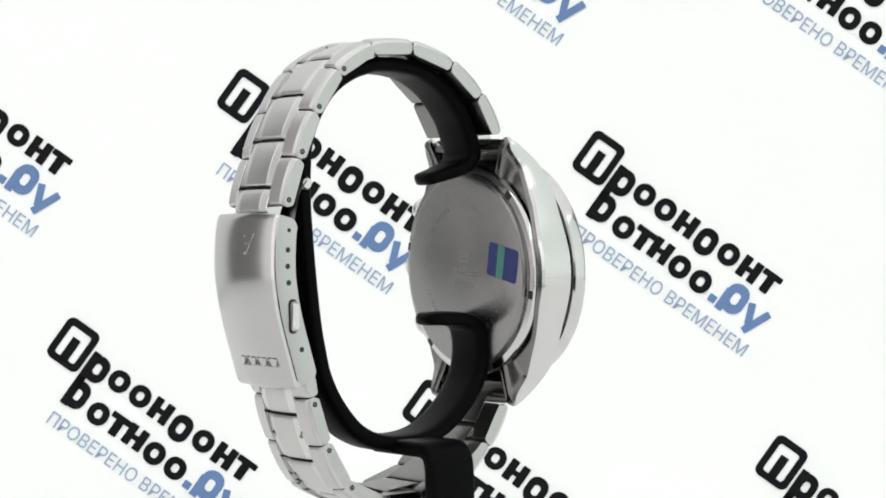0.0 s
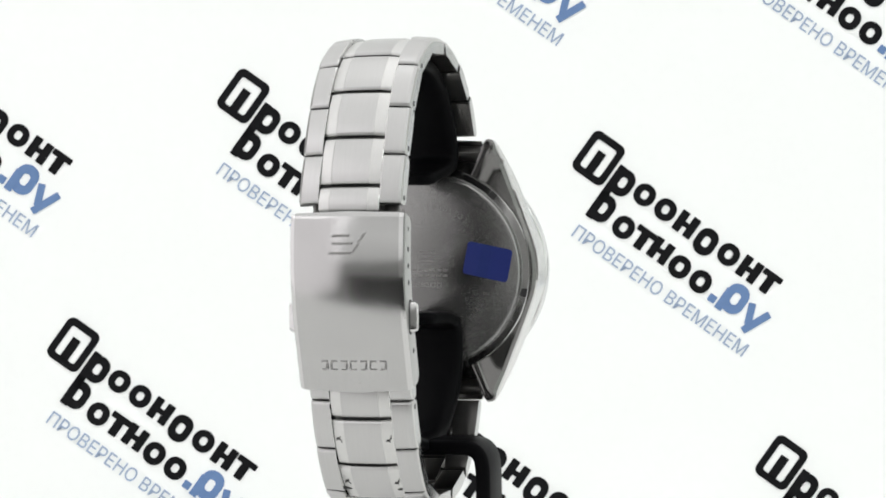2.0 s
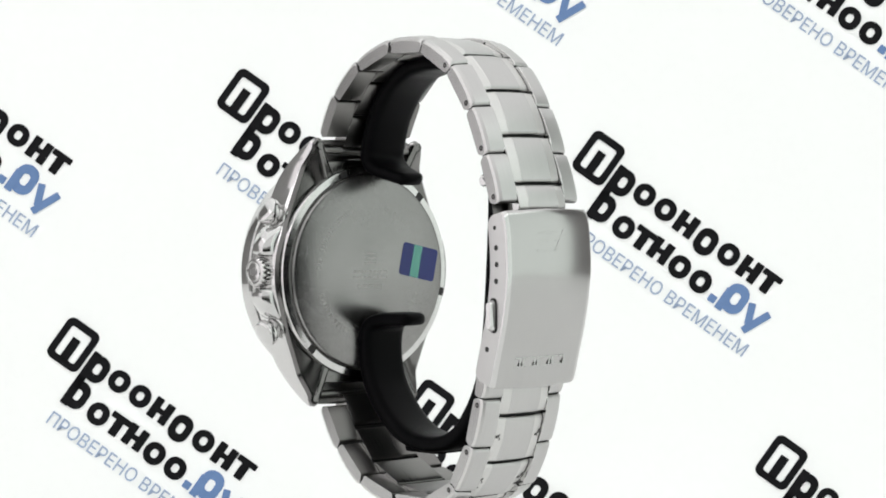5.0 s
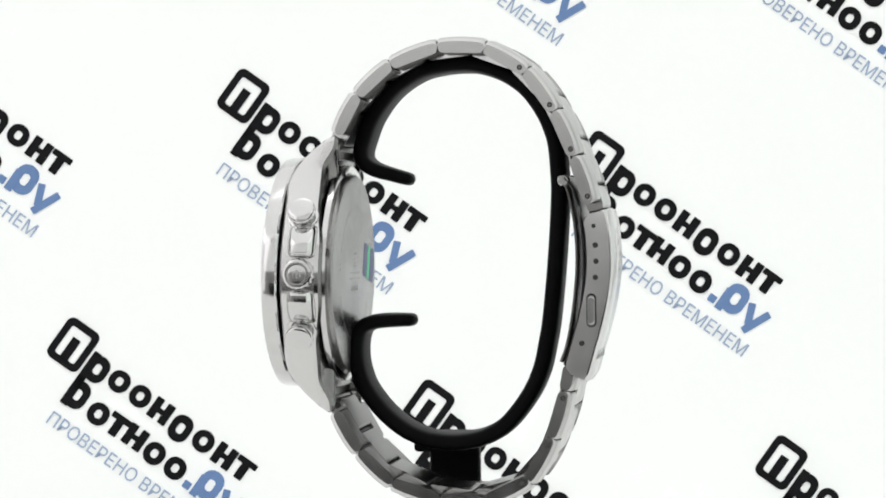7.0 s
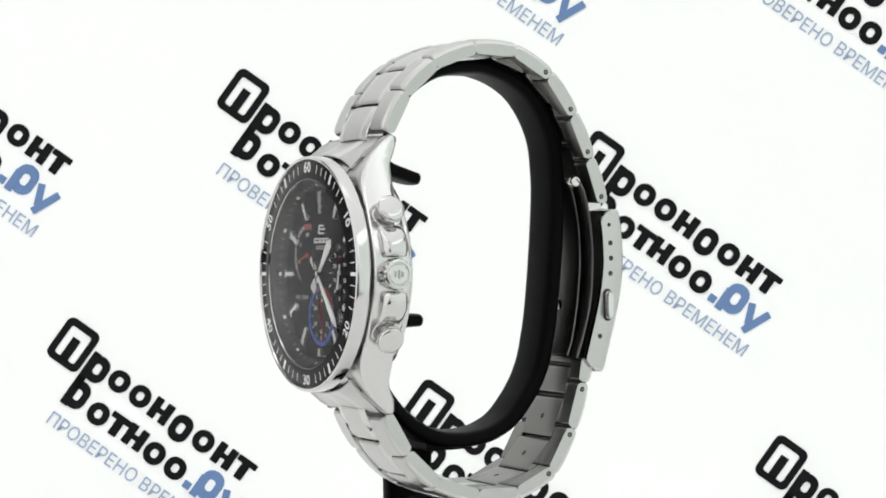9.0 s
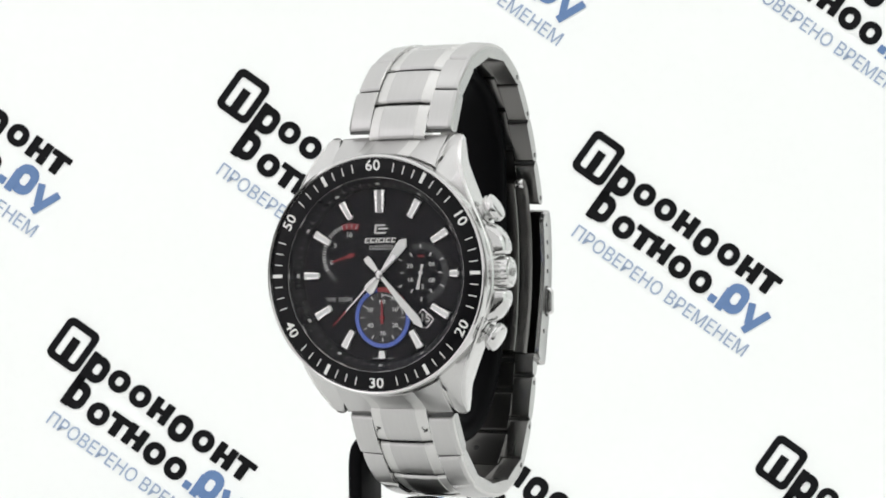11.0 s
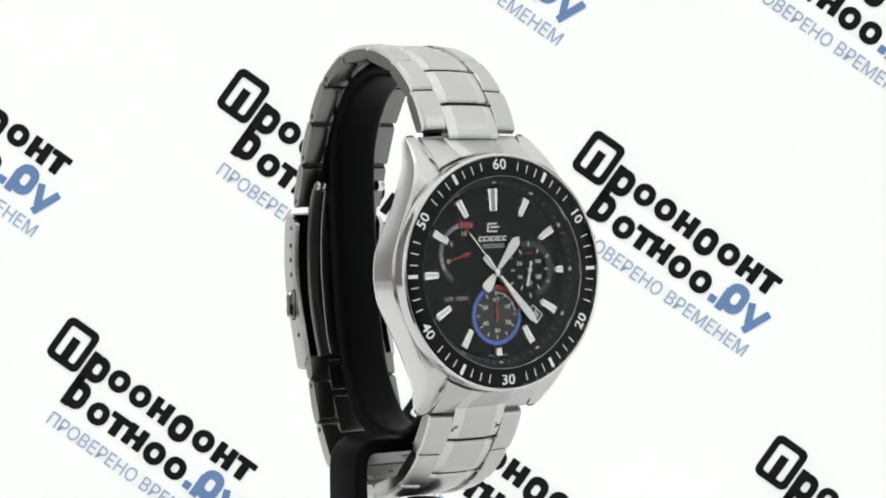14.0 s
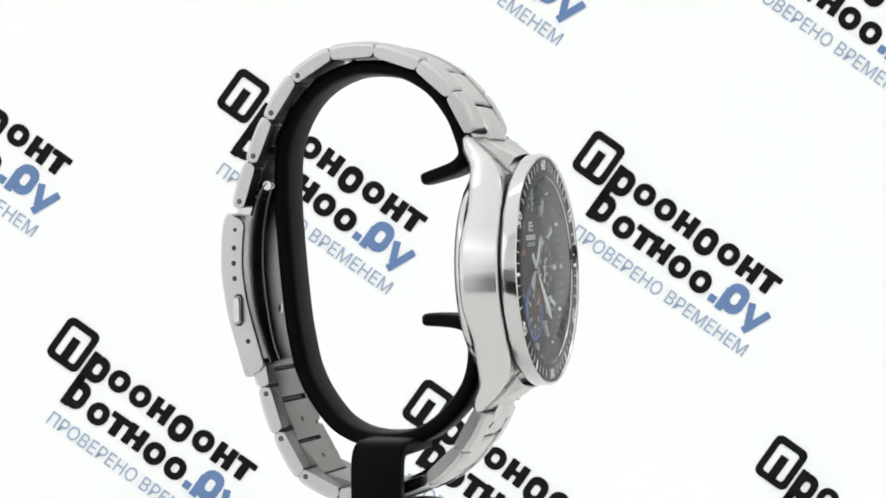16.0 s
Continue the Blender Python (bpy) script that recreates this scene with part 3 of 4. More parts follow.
    on_dial("minute_counter_hand", bm, RED, "small red hand")
    # 24-hour sub-dial
    c = D0 @ Matrix.Translation((8.1, 0.2, 0))
    on_dial("subdial_ring", lathe(bmesh.new(), [(4.3, 0.0), (4.3, 0.1), (5.5, 0.1), (5.5, 0.0)], 60, c, a0=-75, a1=110), RINGGREY, "dark grey ring")
    for i in range(12):
        on_dial("subdial_mark", prism(bmesh.new(), rect(0, 3.9 if i % 2 else 4.9, 0.18, 0.8), 0.0, 0.13, c @ pose(0, 0, 0, 0, 0, -30 * i)), WHITE)
    for s, a in (("04", 55), ("08", 125), ("12", 182), ("16", 240), ("20", 298)):
        x, y = clock(a, 2.6)
        on_dial("subdial_number", words(bmesh.new(), s, 1.15, c @ Matrix.Translation((x, y, 0)), 0.04, 1.15), WHITE)
    on_dial("subdial_mark", prism(bmesh.new(), rect(0, 3.1, 1.2, 0.3), 0, 0.05, c), RED)
    bm = prism(bmesh.new(), [(-0.3, 1.6), (0.3, 1.6), (0.16, 0.4), (0.34, -3.2), (-0.34, -3.2), (-0.16, 0.4)], 0.2, 0.32, c @ pose(0, 0, 0, 0, 0, -13))
    prism(bm, [(0.4 * math.cos(t), 0.4 * math.sin(t)) for t in np.linspace(0, 6.283, 16, endpoint=False)], 0, 0.4, c)
    on_dial("hours_hand", bm, WHITE, "small white hand")
    # seconds sub-dial with its blue ring
    c = D0 @ Matrix.Translation((0.05, -8.05, 0))
    on_dial("subdial", lathe(bmesh.new(), [(0, 0.03), (4.7, 0.03), (4.75, 0.0)], 60, c), SUBDIAL)
    on_dial("blue_subdial_ring", lathe(bmesh.new(), [(4.85, 0.0), (4.85, 0.16), (5.55, 0.16), (5.68, 0.0)], 80, c, a0=100, a1=370), BLUE, "metallic blue ring")
    on_dial("red_subdial_arc", lathe(bmesh.new(), [(4.85, 0.0), (4.85, 0.16), (5.55, 0.16), (5.68, 0.0)], 30, c, a0=10, a1=100), RED, "dark red arc")
    on_dial("subdial_arc", lathe(bmesh.new(), [(4.1, 0.03), (4.1, 0.09), (4.4, 0.09), (4.4, 0.03)], 30, c, a0=8, a1=88), GREYPRINT)
    for i in range(12):
        on_dial("subdial_mark", prism(bmesh.new(), rect(0, 4.15, 0.14, 0.75), 0.0, 0.11, c @ pose(0, 0, 0, 0, 0, -30 * i)), WHITE)
    for s, a in (("60", 0), ("10", 60), ("20", 120), ("30", 180), ("40", 240), ("50", 300)):
        x, y = clock(a, 2.95)
        on_dial("subdial_number", words(bmesh.new(), s, 1.15, c @ Matrix.Translation((x, y, 0.03)), 0.04, 1.15), WHITE)
    bm = prism(bmesh.new(), [(-0.25, -1.2), (0.25, -1.2), (0.12, 3.3), (-0.12, 3.3)], 0.2, 0.32, c)
    prism(bm, [(0.42 * math.cos(t), 0.42 * math.sin(t)) for t in np.linspace(0, 6.283, 16, endpoint=False)], 0, 0.4, c)
    on_dial("seconds_hand", bm, RED, "small red hand")
    # date window
    c = D0 @ Matrix.Translation((8.75, -8.3, 0)) @ pose(0, 0, 0, 0, 0, -42)
    on_dial("date_window", ring_shape(bmesh.new(), rounded(0, 0, 3.1, 2.4, 0.2, 0, 2), rounded(0, 0, 2.75, 2.05, 0.15, 0, 2), 0, 0.2, c), POLISHED)
    on_dial("date_disc", prism(bmesh.new(), rect(0, 0, 2.75, 2.05), 0, 0.05, c), SUBDIAL)
    on_dial("date_number", words(bmesh.new(), "15", 2.2, c @ Matrix.Translation((0, 0, 0.06)) @ pose(0, 0, 0, 0, 0, 42), 0.03), WHITE)
    # the two pointers
    def baton(name, deg, length, w, z, tail, tw):
        m = CASE @ Matrix.Translation((0, 0, z)) @ pose(0, 0, 0, 0, 0, -deg)
        bm = bmesh.new()
        prism(bm, [(-0.28, 0), (0.28, 0), (w * 0.5, length * 0.72), (w * 0.5, length * 0.88), (0.12, length), (-0.12, length), (-w * 0.5, length * 0.88), (-w * 0.5, length * 0.72)], 0, 0.16, m, 0.1, 0.06)
        prism(bm, [(-0.28, 0), (-tw * 0.4, -tail * 0.5), (-tw * 0.5, -tail * 0.82), (-tw * 0.38, -tail), (tw * 0.38, -tail), (tw * 0.5, -tail * 0.82), (tw * 0.4, -tail * 0.5), (0.28, 0)], 0, 0.15, m, 0.12, 0.05)
        h = part(name, bm, HANDMETAL, watch, "steel hand with white inlay", smooth=0)
        part("hand_inlay", prism(bmesh.new(), [(-0.2, length * 0.1), (0.2, length * 0.1), (w * 0.44, length * 0.7), (w * 0.44, length * 0.88), (-w * 0.44, length * 0.88), (-w * 0.44, length * 0.7)], 0.12, 0.2, m), LUME, h, smooth=0)
    baton("hour_hand", 40, 8.5, 2.0, -2.5, 4.2, 2.3)
    baton("minute_hand", 139, 13.2, 1.6, -2.2, 4.2, 1.45)
    part("hand_hub", lathe(bmesh.new(), [(0, 0), (0.85, 0), (0.85, 1.3), (0.7, 1.4), (0, 1.42)], 32, CASE @ Matrix.Translation((0, 0, -3.0))), POLISHED, watch)


build_case()

# The sweep hand turns on its own pivot.
SWEEP = CASE @ Matrix.Translation((0, 0, -1.85)) @ Matrix.Scale(1 / MM, 4)


def build_sweep():
    s = Matrix.Scale(MM, 4)
    bm = prism(bmesh.new(), [(-0.13, -4.7), (0.13, -4.7), (0.13, 9.6), (-0.13, 9.6)], 0, 0.12, s)
    prism(bm, [(-0.42, -4.9), (0.42, -4.9), (0.3, -2.2), (-0.3, -2.2)], 0, 0.14, s)
    prism(bm, [(0.7 * math.cos(t), 0.7 * math.sin(t)) for t in np.linspace(0, 6.283, 20, endpoint=False)], 0, 0.2, s)
    hand = part("sweep_hand", bm, POLISHED, watch, "thin steel sweep hand", smooth=0)
    part("hand_tip", prism(bmesh.new(), [(-0.13, 9.6), (0.13, 9.6), (0.06, 13.6), (-0.06, 13.6)], 0, 0.12, s), RED, hand, "red hand tip", smooth=0)
    hand.matrix_basis = SWEEP
    return hand


sweep = build_sweep()


def build_back():
    rim = part("case_back_rim", lathe(bmesh.new(), [(16.0, -10.7), (21.1, -10.75), (21.1, -11.4), (20.95, -11.75), (19.65, -11.85), (19.45, -11.7), (19.0, -11.6)], 120, CASE), POLISHED, watch, "polished ring of the case back", smooth=30)
    for a in range(6):
        m = CASE @ pose(0, 0, 0, 0, 0, a * 60 + 12)
        part("rim_notch", prism(bmesh.new(), rect(20.3, 0, 1.25, 1.6), -11.92, -11.2, m), HOLE, rim)
    back = part("case_back", lathe(bmesh.new(), [(0, -12.9), (18.5, -12.9), (19.0, -12.8), (19.25, -12.5), (19.3, -11.6), (17, -11.5), (0, -11.5)], 120, CASE), TURNED, watch, "finely turned steel case back", smooth=30)
    B = CASE @ Matrix.Translation((0, 0, -12.9)) @ pose(0, 0, 0, 0, 180, 0)
    bm = bmesh.new()
    for r, a0, a1 in ((13.0, 112, 176), (13.0, 200, 340)):
        n = int((a1 - a0) / 4)
        for i in range(n + 1):
            a = a0 + (a1 - a0) * i / n
            if i % 7 != 6:
                prism(bm, rect(0, r, 0.45, 0.9), 0, 0.02, B @ pose(0, 0, 0, 0, 0, a - 90))
    part("engraving", bm, ENGRAVED, back, smooth=0)
    bm = bmesh.new()
    for i, s in enumerate("STAINLESS"):
        words(bm, s, 1.5, B @ pose(0, 0, 0, 0, 0, 4 - i * 5.4) @ Matrix.Translation((0, 13.0, 0)), 0.02)
    part("engraving", bm, ENGRAVED, back, smooth=0)
    bm = bmesh.new()
    for i in range(7):
        prism(bm, rect(-3.9 + i * 1.3, -1.0, 0.9, 0.45), 0, 0.02, B), prism(bm, rect(-3.9 + i * 1.3, 0.1, 0.9, 0.45), 0, 0.02, B)
    for i in range(5):
        ring_shape(bm, rounded(-2.6 + i * 1.3, -2.9, 1.0, 1.0, 0.2, 0, 2), rounded(-2.6 + i * 1.3, -2.9, 0.6, 0.6, 0.1, 0, 2), 0, 0.02, B)
    for x, y in ((0.0, 3.8), (0.3, 2.8), (0.0, 1.9)):
        prism(bm, rect(x, y, 3.0, 0.35), 0, 0.02, B)
    part("engraving", bm, ENGRAVED, back, smooth=0)
    part("sticker", prism(bmesh.new(), rounded(12.7, 1.9, 9.4, 6.6, 0.7, -11), 0, 0.05, B), STICKER, back, "dark blue sticker")
    part("sticker_stripe", prism(bmesh.new(), rect(12.0, 2.03, 2.2, 6.5, -11), 0.05, 0.07, B), STICKER2, back, "green foil stripe")


build_back()


# ---- the bracelet ----
UP = [(-1.42, 1.53), (-1.01, 2.30), (-0.33, 2.90), (0.61, 3.23), (1.56, 3.19), (2.38, 2.70), (2.93, 1.91), (3.30, 1.04), (3.60, 0.14)]
DOWN = [(-1.52, -3.84), (-1.07, -4.62), (-0.41, -5.25), (0.56, -5.57), (1.49, -5.58), (2.33, -5.18), (2.81, -4.34), (3.09, -3.43), (3.18, -2.94)]


def side_shift(y):
    """Sideways offset and turn of the bracelet, from the case to the clasp."""
    f = min(1.0, max(0.0, (y + 0.016) / 0.05))
    return 0.0025, -1.5 * f


def link_frame(p, q, turn):
    """Frame of a link between two points of the bracelet's line: x across, y along, z outwards."""
    p, q = Vector((0, p[0] * 0.01, p[1] * 0.01)), Vector((0, q[0] * 0.01, q[1] * 0.01))
    t = (q - p).normalized()
    x = Vector((1, 0, 0))
    n = x.cross(t) if turn > 0 else t.cross(x)
    mid = (p + q) / 2
    sx, yaw = side_shift(mid.y)
    basis = Matrix((x if turn > 0 else -x, t, n)).transposed().to_4x4()
    return Matrix.Translation((sx, mid.y, mid.z)) @ Matrix.Rotation(radians(yaw), 4, "Z") @ basis @ Matrix.Scale(MM, 4), (q - p).length / MM


def link_piece(bm, m, length, sec, mats, gap=0.2, ease=0.7, crown=0.36):
    """sec: cross-section (x, z), upper points flagged by z > 0 are eased at both ends."""
    rings = []
    e = length / 2 - gap
    for y, d in ((-e, ease), (-e + 0.13, ease * 0.5), (-e + 0.38, ease * 0.17), (-e + 0.8, ease * 0.03), (-e * 0.45, 0), (0, 0), (e * 0.45, 0), (e - 0.8, ease * 0.03), (e - 0.38, ease * 0.17), (e - 0.13, ease * 0.5), (e, ease)):
        c = d + crown * (y / e) ** 2
        # the inner face is shorter, so that the links can bend
        rings.append([m @ Vector((x, y, z - c - (d * 0.7 if z < 0.6 else 0)) if z > -1.0 else (x, y * 0.9, z + d * 0.6)) for x, z in sec])
    loft(bm, rings, mats=mats)
    bm.faces.ensure_lookup_table()
    # both end faces are painted dark for the shade in the joint gap
    bm.faces[-1].material_index = bm.faces[-2].material_index = 3
    return bm


MIDW = 5.8


def out_sec(half):
    return [(half, -2.1), (half, 0.15), (half - 0.2, 0.68), (half - 0.7, 1.0), (MIDW + 0.16, 1.30), (MIDW + 0.05, 1.26), (MIDW + 0.05, -2.1)]


# material 2: inner faces, coloured darker in place of shade
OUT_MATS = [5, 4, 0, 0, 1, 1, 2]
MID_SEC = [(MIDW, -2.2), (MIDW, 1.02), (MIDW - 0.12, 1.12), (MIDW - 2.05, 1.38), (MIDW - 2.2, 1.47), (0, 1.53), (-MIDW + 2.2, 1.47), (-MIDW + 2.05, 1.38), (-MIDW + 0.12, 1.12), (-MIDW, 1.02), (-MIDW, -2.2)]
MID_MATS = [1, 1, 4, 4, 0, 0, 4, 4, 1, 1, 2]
STEEL = [BRUSHED, POLISHED, INNER_SHADED, JOINT_SHADE_FILM, SATIN, FINE_BRUSHED]
COVER = [FINE_BRUSHED, POLISHED, INNER_SHADED, JOINT_SHADE_FILM, BRUSHED]


def build_strand(nodes, turn, pinned, dented, torn=()):
    n = len(nodes)
    for i in range(n - 1):
        m, length = link_frame(nodes[i], nodes[i + 1], turn)
        half = 10.75 - 0.85 * min(1, i / 3)
        k = 0.36
        if i == 0:
            a = tuple(nodes[0][j] - (nodes[1][j] - nodes[0][j]) * 0.26 for j in (0, 1))
        else:
            a = tuple(nodes[i - 1][j] + (nodes[i][j] - nodes[i - 1][j]) * (1 - k) for j in (0, 1))
        b = tuple(nodes[i][j] + (nodes[i + 1][j] - nodes[i][j]) * (1 - k) for j in (0, 1))
        # the middle piece sits back by part of a link and bridges the joint
        mm, ml = link_frame(a, b, turn)
        link = part("bracelet_link", link_piece(bmesh.new(), mm, ml, MID_SEC, MID_MATS, 0.28, 0.55), STEEL, watch, smooth=16)
        for s in (1, -1):
            sec = [(s * x, z) for x, z in out_sec(half)]
            part("outer_link", link_piece(bmesh.new(), m, length, sec, OUT_MATS, 0.13, 0.5), STEEL, link, smooth=16)
            if i in pinned:
                pm = m @ Matrix.Translation((s * half, (length / 2 - 1.5), -0.9)) @ pose(0, 0, 0, 0, s * 90, 0)
                part("pin_hole", lathe(bmesh.new(), [(0, 0.03), (0.48, 0.03), (0.52, 0.0)], 16, pm), HOLE, link, "dark pin hole")
                part("pin", lathe(bmesh.new(), [(0, 0.05), (0.22, 0.05), (0.24, 0.0)], 12, pm), INNER_SHADED, link)
        # tubes behind the joints, dark with the gap's painted shade
        hm, _ = link_frame(nodes[i], nodes[i + 1], turn)
        hm = hm @ Matrix.Translation((-half + 0.5, length / 2, -0.9)) @ pose(0, 0, 0, 0, 90, 0)
        if i < n - 2:
            part("hinge_tube", lathe(bmesh.new(), [(0, 0), (0.8, 0), (0.8, 2 * half - 1.0), (0, 2 * half - 1.0)], 12, hm), JOINT_SHADE_FILM, link)
        jm = mm @ Matrix.Translation((-MIDW + 0.2, ml / 2, -0.7)) @ pose(0, 0, 0, 0, 90, 0)
        part("hinge_tube", lathe(bmesh.new(), [(0, 0), (0.85, 0), (0.85, 2 * MIDW - 0.4), (0, 2 * MIDW - 0.4)], 12, jm), JOINT_SHADE_FILM, link)
        if i in torn:
            # scraps of torn protective film on the polished strips
            for s in (1, -1):
                bm = bmesh.new()
                for k in range(7):
                    a = radians(40 + 50 * k + 25 * s)
                    q = mm @ Matrix.Translation((s * 4.75 + 0.38 * math.cos(a) + 0.03 * k * s, ml * 0.08 + 0.2 * k - 0.5 + 0.3 * math.sin(a), 1.12))
                    prism(bm, rounded(0, 0, 0.5, 0.16, 0.07, math.degrees(a) + 70, 2), 0, 0.22, q)
                part("film_scrap", bm, JOINT_SHADE_FILM, link, "dark curled scrap of torn film", smooth=0)
        if i in dented:
            dm = mm @ Matrix.Translation((0, 0, -2.2)) @ pose(0, 0, 0, 180, 0, 0)
            part("pin_dent", lathe(bmesh.new(), [(0, 0.02), (0.45, 0.05), (0.6, 0.0)], 12, dm), HOLE, link)
        if i == n - 2:
            d = tuple(nodes[-1][j] + (nodes[-1][j] - b[j]) * 0.5 for j in (0, 1))
            m, length = link_frame(b, d, turn)
            part("half_link", link_piece(bmesh.new(), m, length, MID_SEC, MID_MATS, 0.3, 0.35), STEEL, link, smooth=16)


build_strand(UP, 1, (4, 5, 6, 7), (5, 6, 7))
build_strand(DOWN, -1, (4, 5, 6), (4, 5, 6), (0, 5, 6))


def build_end_links():
    for sy in (1, -1):
        bm = bmesh.new()
        rings = []
        xs = [-10.92, -10.82, -10.4, -8, -6.1, -5.75, -5.6, -5.3, -3.7, -3.5, -2.5, -1.2, 0, 1.2, 2.5, 3.5, 3.7, 5.3, 5.6, 5.75, 6.1, 8, 10.4, 10.82, 10.92]
        for x in xs:
            ax = abs(x)
            yi = math.sqrt(22.35 ** 2 - x * x) + 0.12
            yo = 26.25 - 0.002 * x * x
            ridge = 0.5 if ax < 3.6 else (0.4 - 0.12 * (ax - 3.6) if ax < 5.5 else (-0.05 if ax < 5.9 else (0.1 if ax < 10.9 else -0.1)))
            ym = (yi + yo) / 2
            rows = [(yi, -5.2), (yi, -4.0 + ridge), (yi + 0.25, -3.85 + ridge + top_z(0, yi) * 0.02), (ym, top_z(0, ym) + 0.25 + ridge), (yo - 0.6, top_z(0, yo) + 0.75 + ridge), (yo - 0.1, top_z(0, yo) + 0.15 + ridge), (yo, top_z(0, yo) - 0.6), (yo, -10.2), (yi, -9.0)]
            rings.append([CASE @ Vector((x, sy * y, z)) for y, z in rows])
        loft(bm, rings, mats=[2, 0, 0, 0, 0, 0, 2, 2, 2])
        for f in bm.faces:
            x = abs((CASE.inverted() @ f.calc_center_median()).x)
            if f.material_index == 0 and 3.55 < x < 5.65:
                f.material_index = 4
        part("end_link", bm, STEEL, watch, "brushed steel end link between the lugs", smooth=22)


build_end_links()


# ---- the clasp ----
CLASP = [(3.78, -0.01), (3.85, -0.32), (3.88, -0.74), (3.885, -1.07), (3.855, -1.39), (3.805, -1.71), (3.735, -2.03), (3.65, -2.35), (3.555, -2.67), (3.445, -3.05), (3.395, -3.20)]


def build_clasp():
    path = smooth_path(CLASP, 0.06) * 0.01
    n = len(path)
    cx, half = 0.0025, 0.01075
    def frame_at(i):
        d = path[min(n - 1, i + 1)] - path[max(0, i - 1)]
        d = d / np.linalg.norm(d)
        return path[i], np.array([d[1], -d[0]])
    def skin(sec0, mats, name, mat, parent, lo=0, hi=n):
        bm, rings = bmesh.new(), []
        for i in range(lo, hi):
            (y, z), nn = frame_at(i)
            nn = -nn
            g = min(i - lo, hi - 1 - i) * 0.6 / 1.6
            cut = 1 - 0.32 * max(0.0, 1 - g) ** 2
            sec = [(a, b * (cut if b > 4 else 1) + 0.25 * max(0.0, 1 - g * 2) ** 2 * (b < 0.5)) for a, b in sec0]
            bow = 0.0007 * (max(0.0, 1 - (hi - 1 - i) / 5) - 0.6 * max(0.0, 1 - (i - lo) / 5))
            rings.append([(cx + x, y - nn[0] * -d, z - nn[1] * -d - bow * max(0.0, 1 - (x / half) ** 4)) for x, d in [(a * MM, b * MM * -1) for a, b in sec]])
        loft(bm, rings, mats=mats)
        o = part(name, bm, mat, parent, smooth=30)
        return o
    h = half / MM
    # depth is measured inwards from the outer face
    cover = skin([(h - 0.9, -0.2), (h - 0.15, 0.05), (h, 0.35), (h, 4.6), (h - 0.9, 4.6), (h - 0.9, 1.0), (-h + 0.9, 1.0), (-h + 0.9, 4.6), (-h, 4.6), (-h, 0.35), (-h + 0.15, 0.05), (-h + 0.9, -0.2), (0, -0.3)],
                 [1, 1, 4, 0, 0, 0, 0, 0, 4, 1, 1, 0, 0], "clasp", COVER, watch)
    clasp = cover
    # adjusting holes and push bars in both flanks
    for s in (1, -1):
        for z, r in ((-0.33, 0.28), (-0.645, 0.4), (-0.955, 0.4), (-1.255, 0.4), (-2.5, 0.4)):
            i = int(np.argmin(abs(path[:, 1] - z * 0.01)))
            (y, zz), nn = frame_at(i)
            m = Matrix.Translation((cx + s * half, y - 0.0029, zz)) @ pose(0, 0, 0, 0, s * 90, 0) @ Matrix.Scale(MM, 4)
            p = part("adjusting_hole", lathe(bmesh.new(), [(0, 0.05), (r, 0.05), (r + 0.12, 0.0)], 16, m), HOLE, cover)
        m = Matrix.Translation((cx + s * half, 0.0350, -0.0189)) @ pose(-8, 0, 0) .to_3x3().to_4x4() @ pose(0, 0, 0, 0, s * 90, 0) @ Matrix.Scale(MM, 4)
        part("push_slot", prism(bmesh.new(), rounded(0, 0, 6.4, 1.9, 0.9, 0, 6), -0.3, 0.06, m), HOLE, cover, "dark slot")
        part("push_bar", prism(bmesh.new(), rounded(0, 0, 5.6, 1.4, 0.7, 0, 6), -0.3, 1.35, m, 0.4, 0.5), POLISHED, cover, "polished release button")
    # stamped emblem and name shapes on the cover
    def stamp(name, shapes, z0):
        bm = bmesh.new()
        for u, v, w, hh, sl in shapes:
            z = z0 + v * MM
            i = int(np.argmin(abs(path[:, 1] - z)))
            (y, zz), nn = frame_at(i)
            m = Matrix.Translation((cx, y + 0.00032, z)) @ pose(90, 0, 0).to_3x3().to_4x4() @ pose(0, 0, 0, 90, 0, 180) @ Matrix.Scale(MM, 4)
            prism(bm, [(u - w / 2, -hh / 2), (u + w / 2, -hh / 2), (u + w / 2 + sl, hh / 2), (u - w / 2 + sl, hh / 2)], -0.3, 0.06, m, 0.16, 0.06)
        part(name, bm, FINE_BRUSHED, cover, smooth=0)
    stamp("stamped_emblem", [(-1.1, 1.4, 3.4, 0.42, 0.12), (-0.8, 0.0, 4.0, 0.4, 0.12), (-1.3, -1.75, 4.4, 0.42, 0.12), (1.2, -0.9, 0.5, 1.9, 1.2), (2.3, 1.0, 0.5, 1.9, 1.3)], -0.0055)
    for i in range(7):
        x = -5.5 + i * 1.85
        stamp("stamped_letter", [(x, 0.75, 1.3, 0.32, 0.12), (x, -0.75, 1.3, 0.32, 0.12), (x - 0.6 if i % 2 else x + 0.5, 0.0, 0.34, 1.5, 0.2)], -0.0276)
    # the blades' dark steel colour holds the shade inside the bracelet
    # folding blades inside
    def blade(pts, w, t, name, mat):
        q = smooth_path(pts, 0.08) * 0.01
        part(name, strip(bmesh.new(), q, lambda f: w / 2, lambda f: t / 2, cx), mat, clasp, smooth=40)
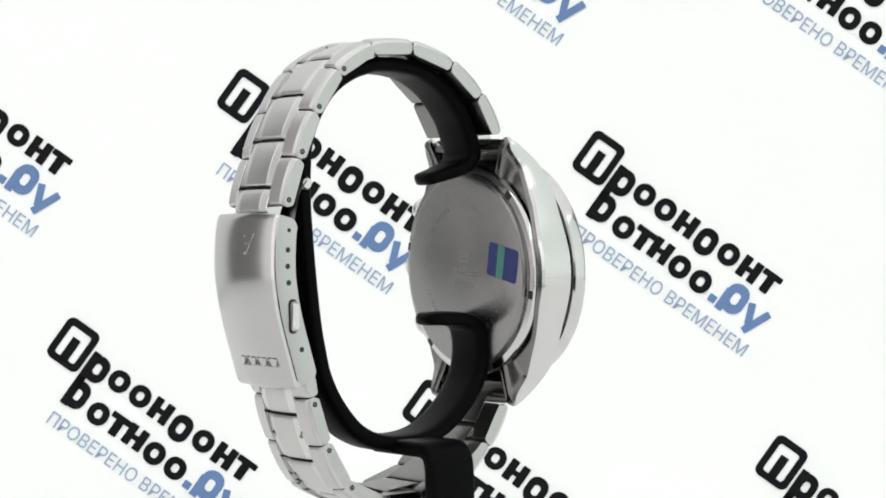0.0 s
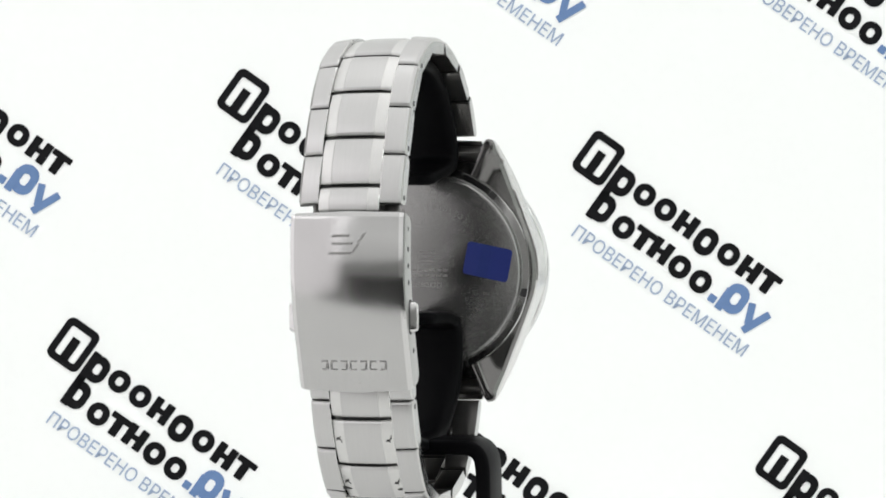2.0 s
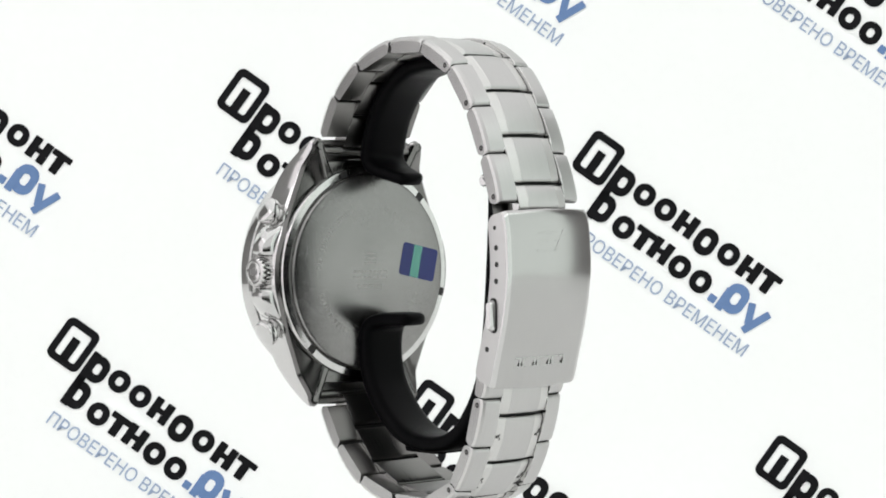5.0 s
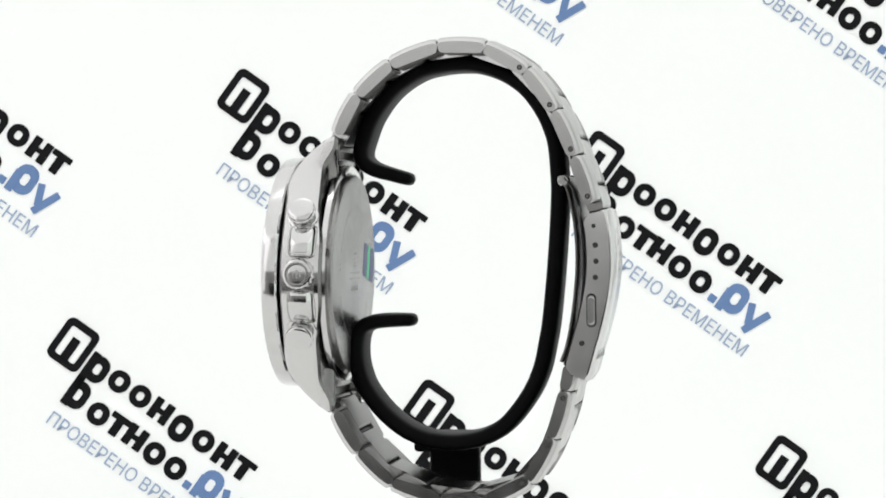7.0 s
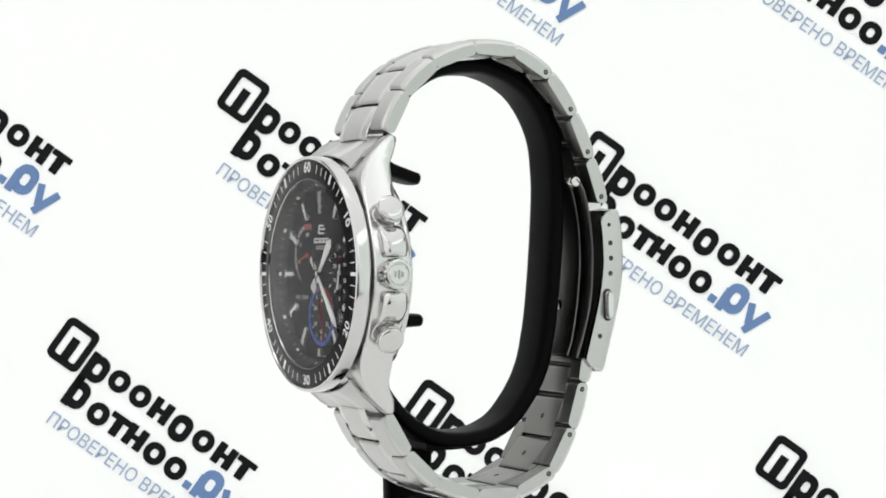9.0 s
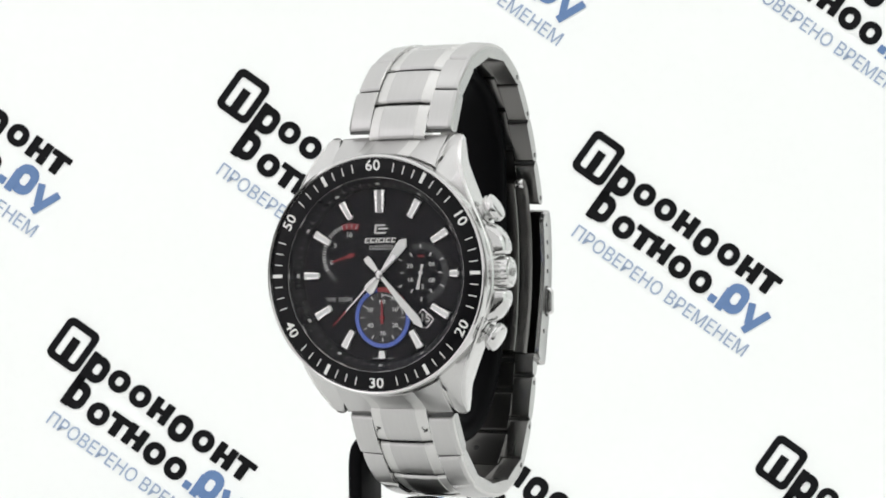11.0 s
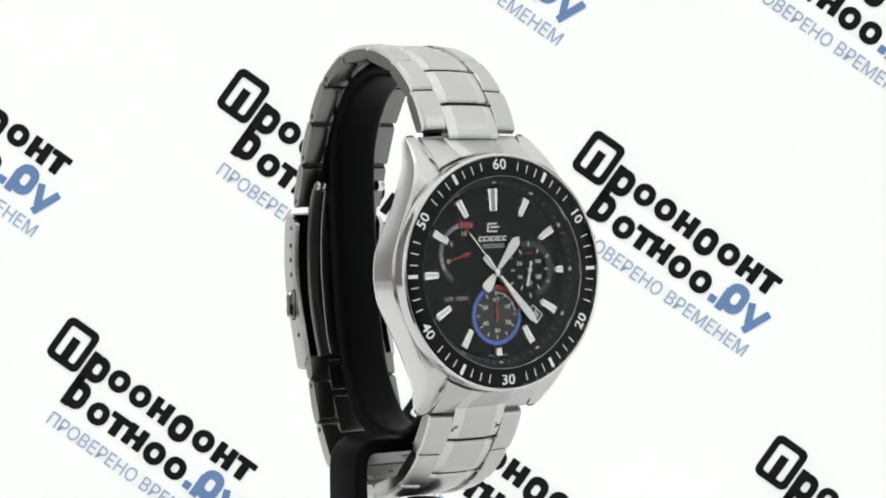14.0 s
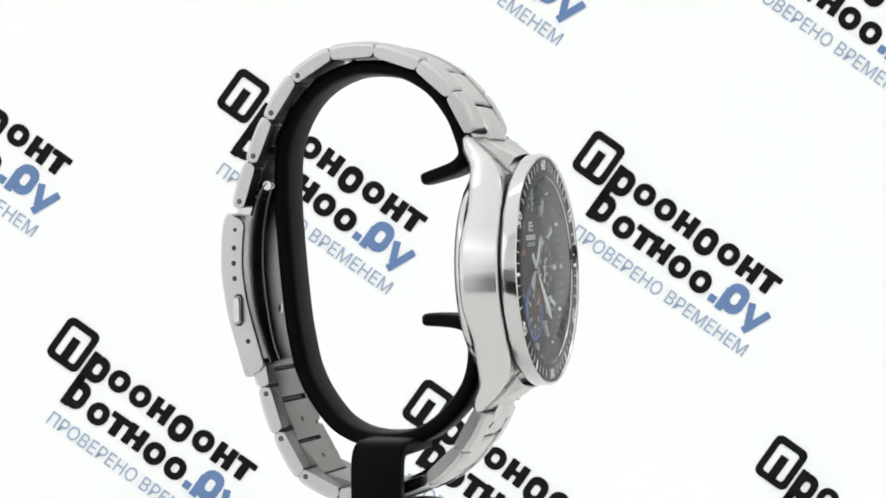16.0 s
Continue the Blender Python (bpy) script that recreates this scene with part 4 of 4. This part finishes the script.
    blade([(2.98, 0.61), (3.16, 0.36), (3.30, -0.29), (3.34, -0.99), (3.28, -1.79), (3.12, -2.44), (2.95, -2.94)], 0.0165, 0.0009, "folding_blade", INNER_SHADED)
    blade([(2.95, 0.56), (3.06, 0.21), (3.16, -0.39), (3.18, -1.09), (3.10, -1.89), (2.98, -2.54), (2.86, -2.89)], 0.0120, 0.0009, "folding_blade", INNER_SHADED)
    m = Matrix.Translation((cx, 0.0304, -0.0190)) @ pose(0, 0, 0, 90, 0, 0) @ Matrix.Scale(MM, 4)
    part("rivet", lathe(bmesh.new(), [(0, 0.12), (0.7, 0.12), (1.0, 0.0), (1.0, -0.5)], 20, m), POLISHED, clasp)
    for s in (1, -1):
        m = Matrix.Translation((cx + s * 0.0075, 0.0297, 0.0056)) @ pose(0, 0, 0, 0, s * 90, 0) @ Matrix.Scale(MM, 4)
        part("hinge_pin", lathe(bmesh.new(), [(0, 0.6), (0.9, 0.6), (1.15, 0.3), (1.15, -1.0), (0, -1.0)], 24, m), POLISHED, clasp, "polished hinge pin")


build_clasp()


# ---- movement ----
TURN = [(0.0, -233.29), (0.5, -223.22), (1.0, -213.18), (1.5, -204.09), (2.0, -195.53), (2.5, -186.15), (3.0, -176.31), (3.5, -166.25), (4.0, -156.88),
        (4.5, -147.63), (5.0, -138.02), (5.5, -128.41), (6.0, -118.81), (6.5, -109.16), (7.0, -99.68), (7.5, -90.40), (8.0, -80.69), (8.5, -71.01), (9.0, -61.40),
        (9.5, -51.81), (10.0, -42.33), (10.5, -32.82), (11.0, -23.31), (11.5, -13.36), (12.0, -4.54), (12.5, 4.59), (13.0, 14.70), (13.5, 24.77), (14.0, 34.13),
        (14.5, 43.00), (15.0, 52.34), (15.5, 62.67), (16.0, 72.09)]


def motions():
    rows = [(t, pose(0, 0, ZA, 0, 0, a)) for t, a in TURN]
    walk(watch, rows)
    walk(stand, rows)
    walk(turntable, [(t, pose(0, 0, 0, 0, 0, a)) for t, a in TURN])
    # the sweep hand: 289 degrees past twelve at 13 s
    walk(sweep, [(t, SWEEP @ pose(0, 0, 0, 0, 0, -(289 + 31.8 * (t - 13.0)))) for t in range(0, 17)])


motions()
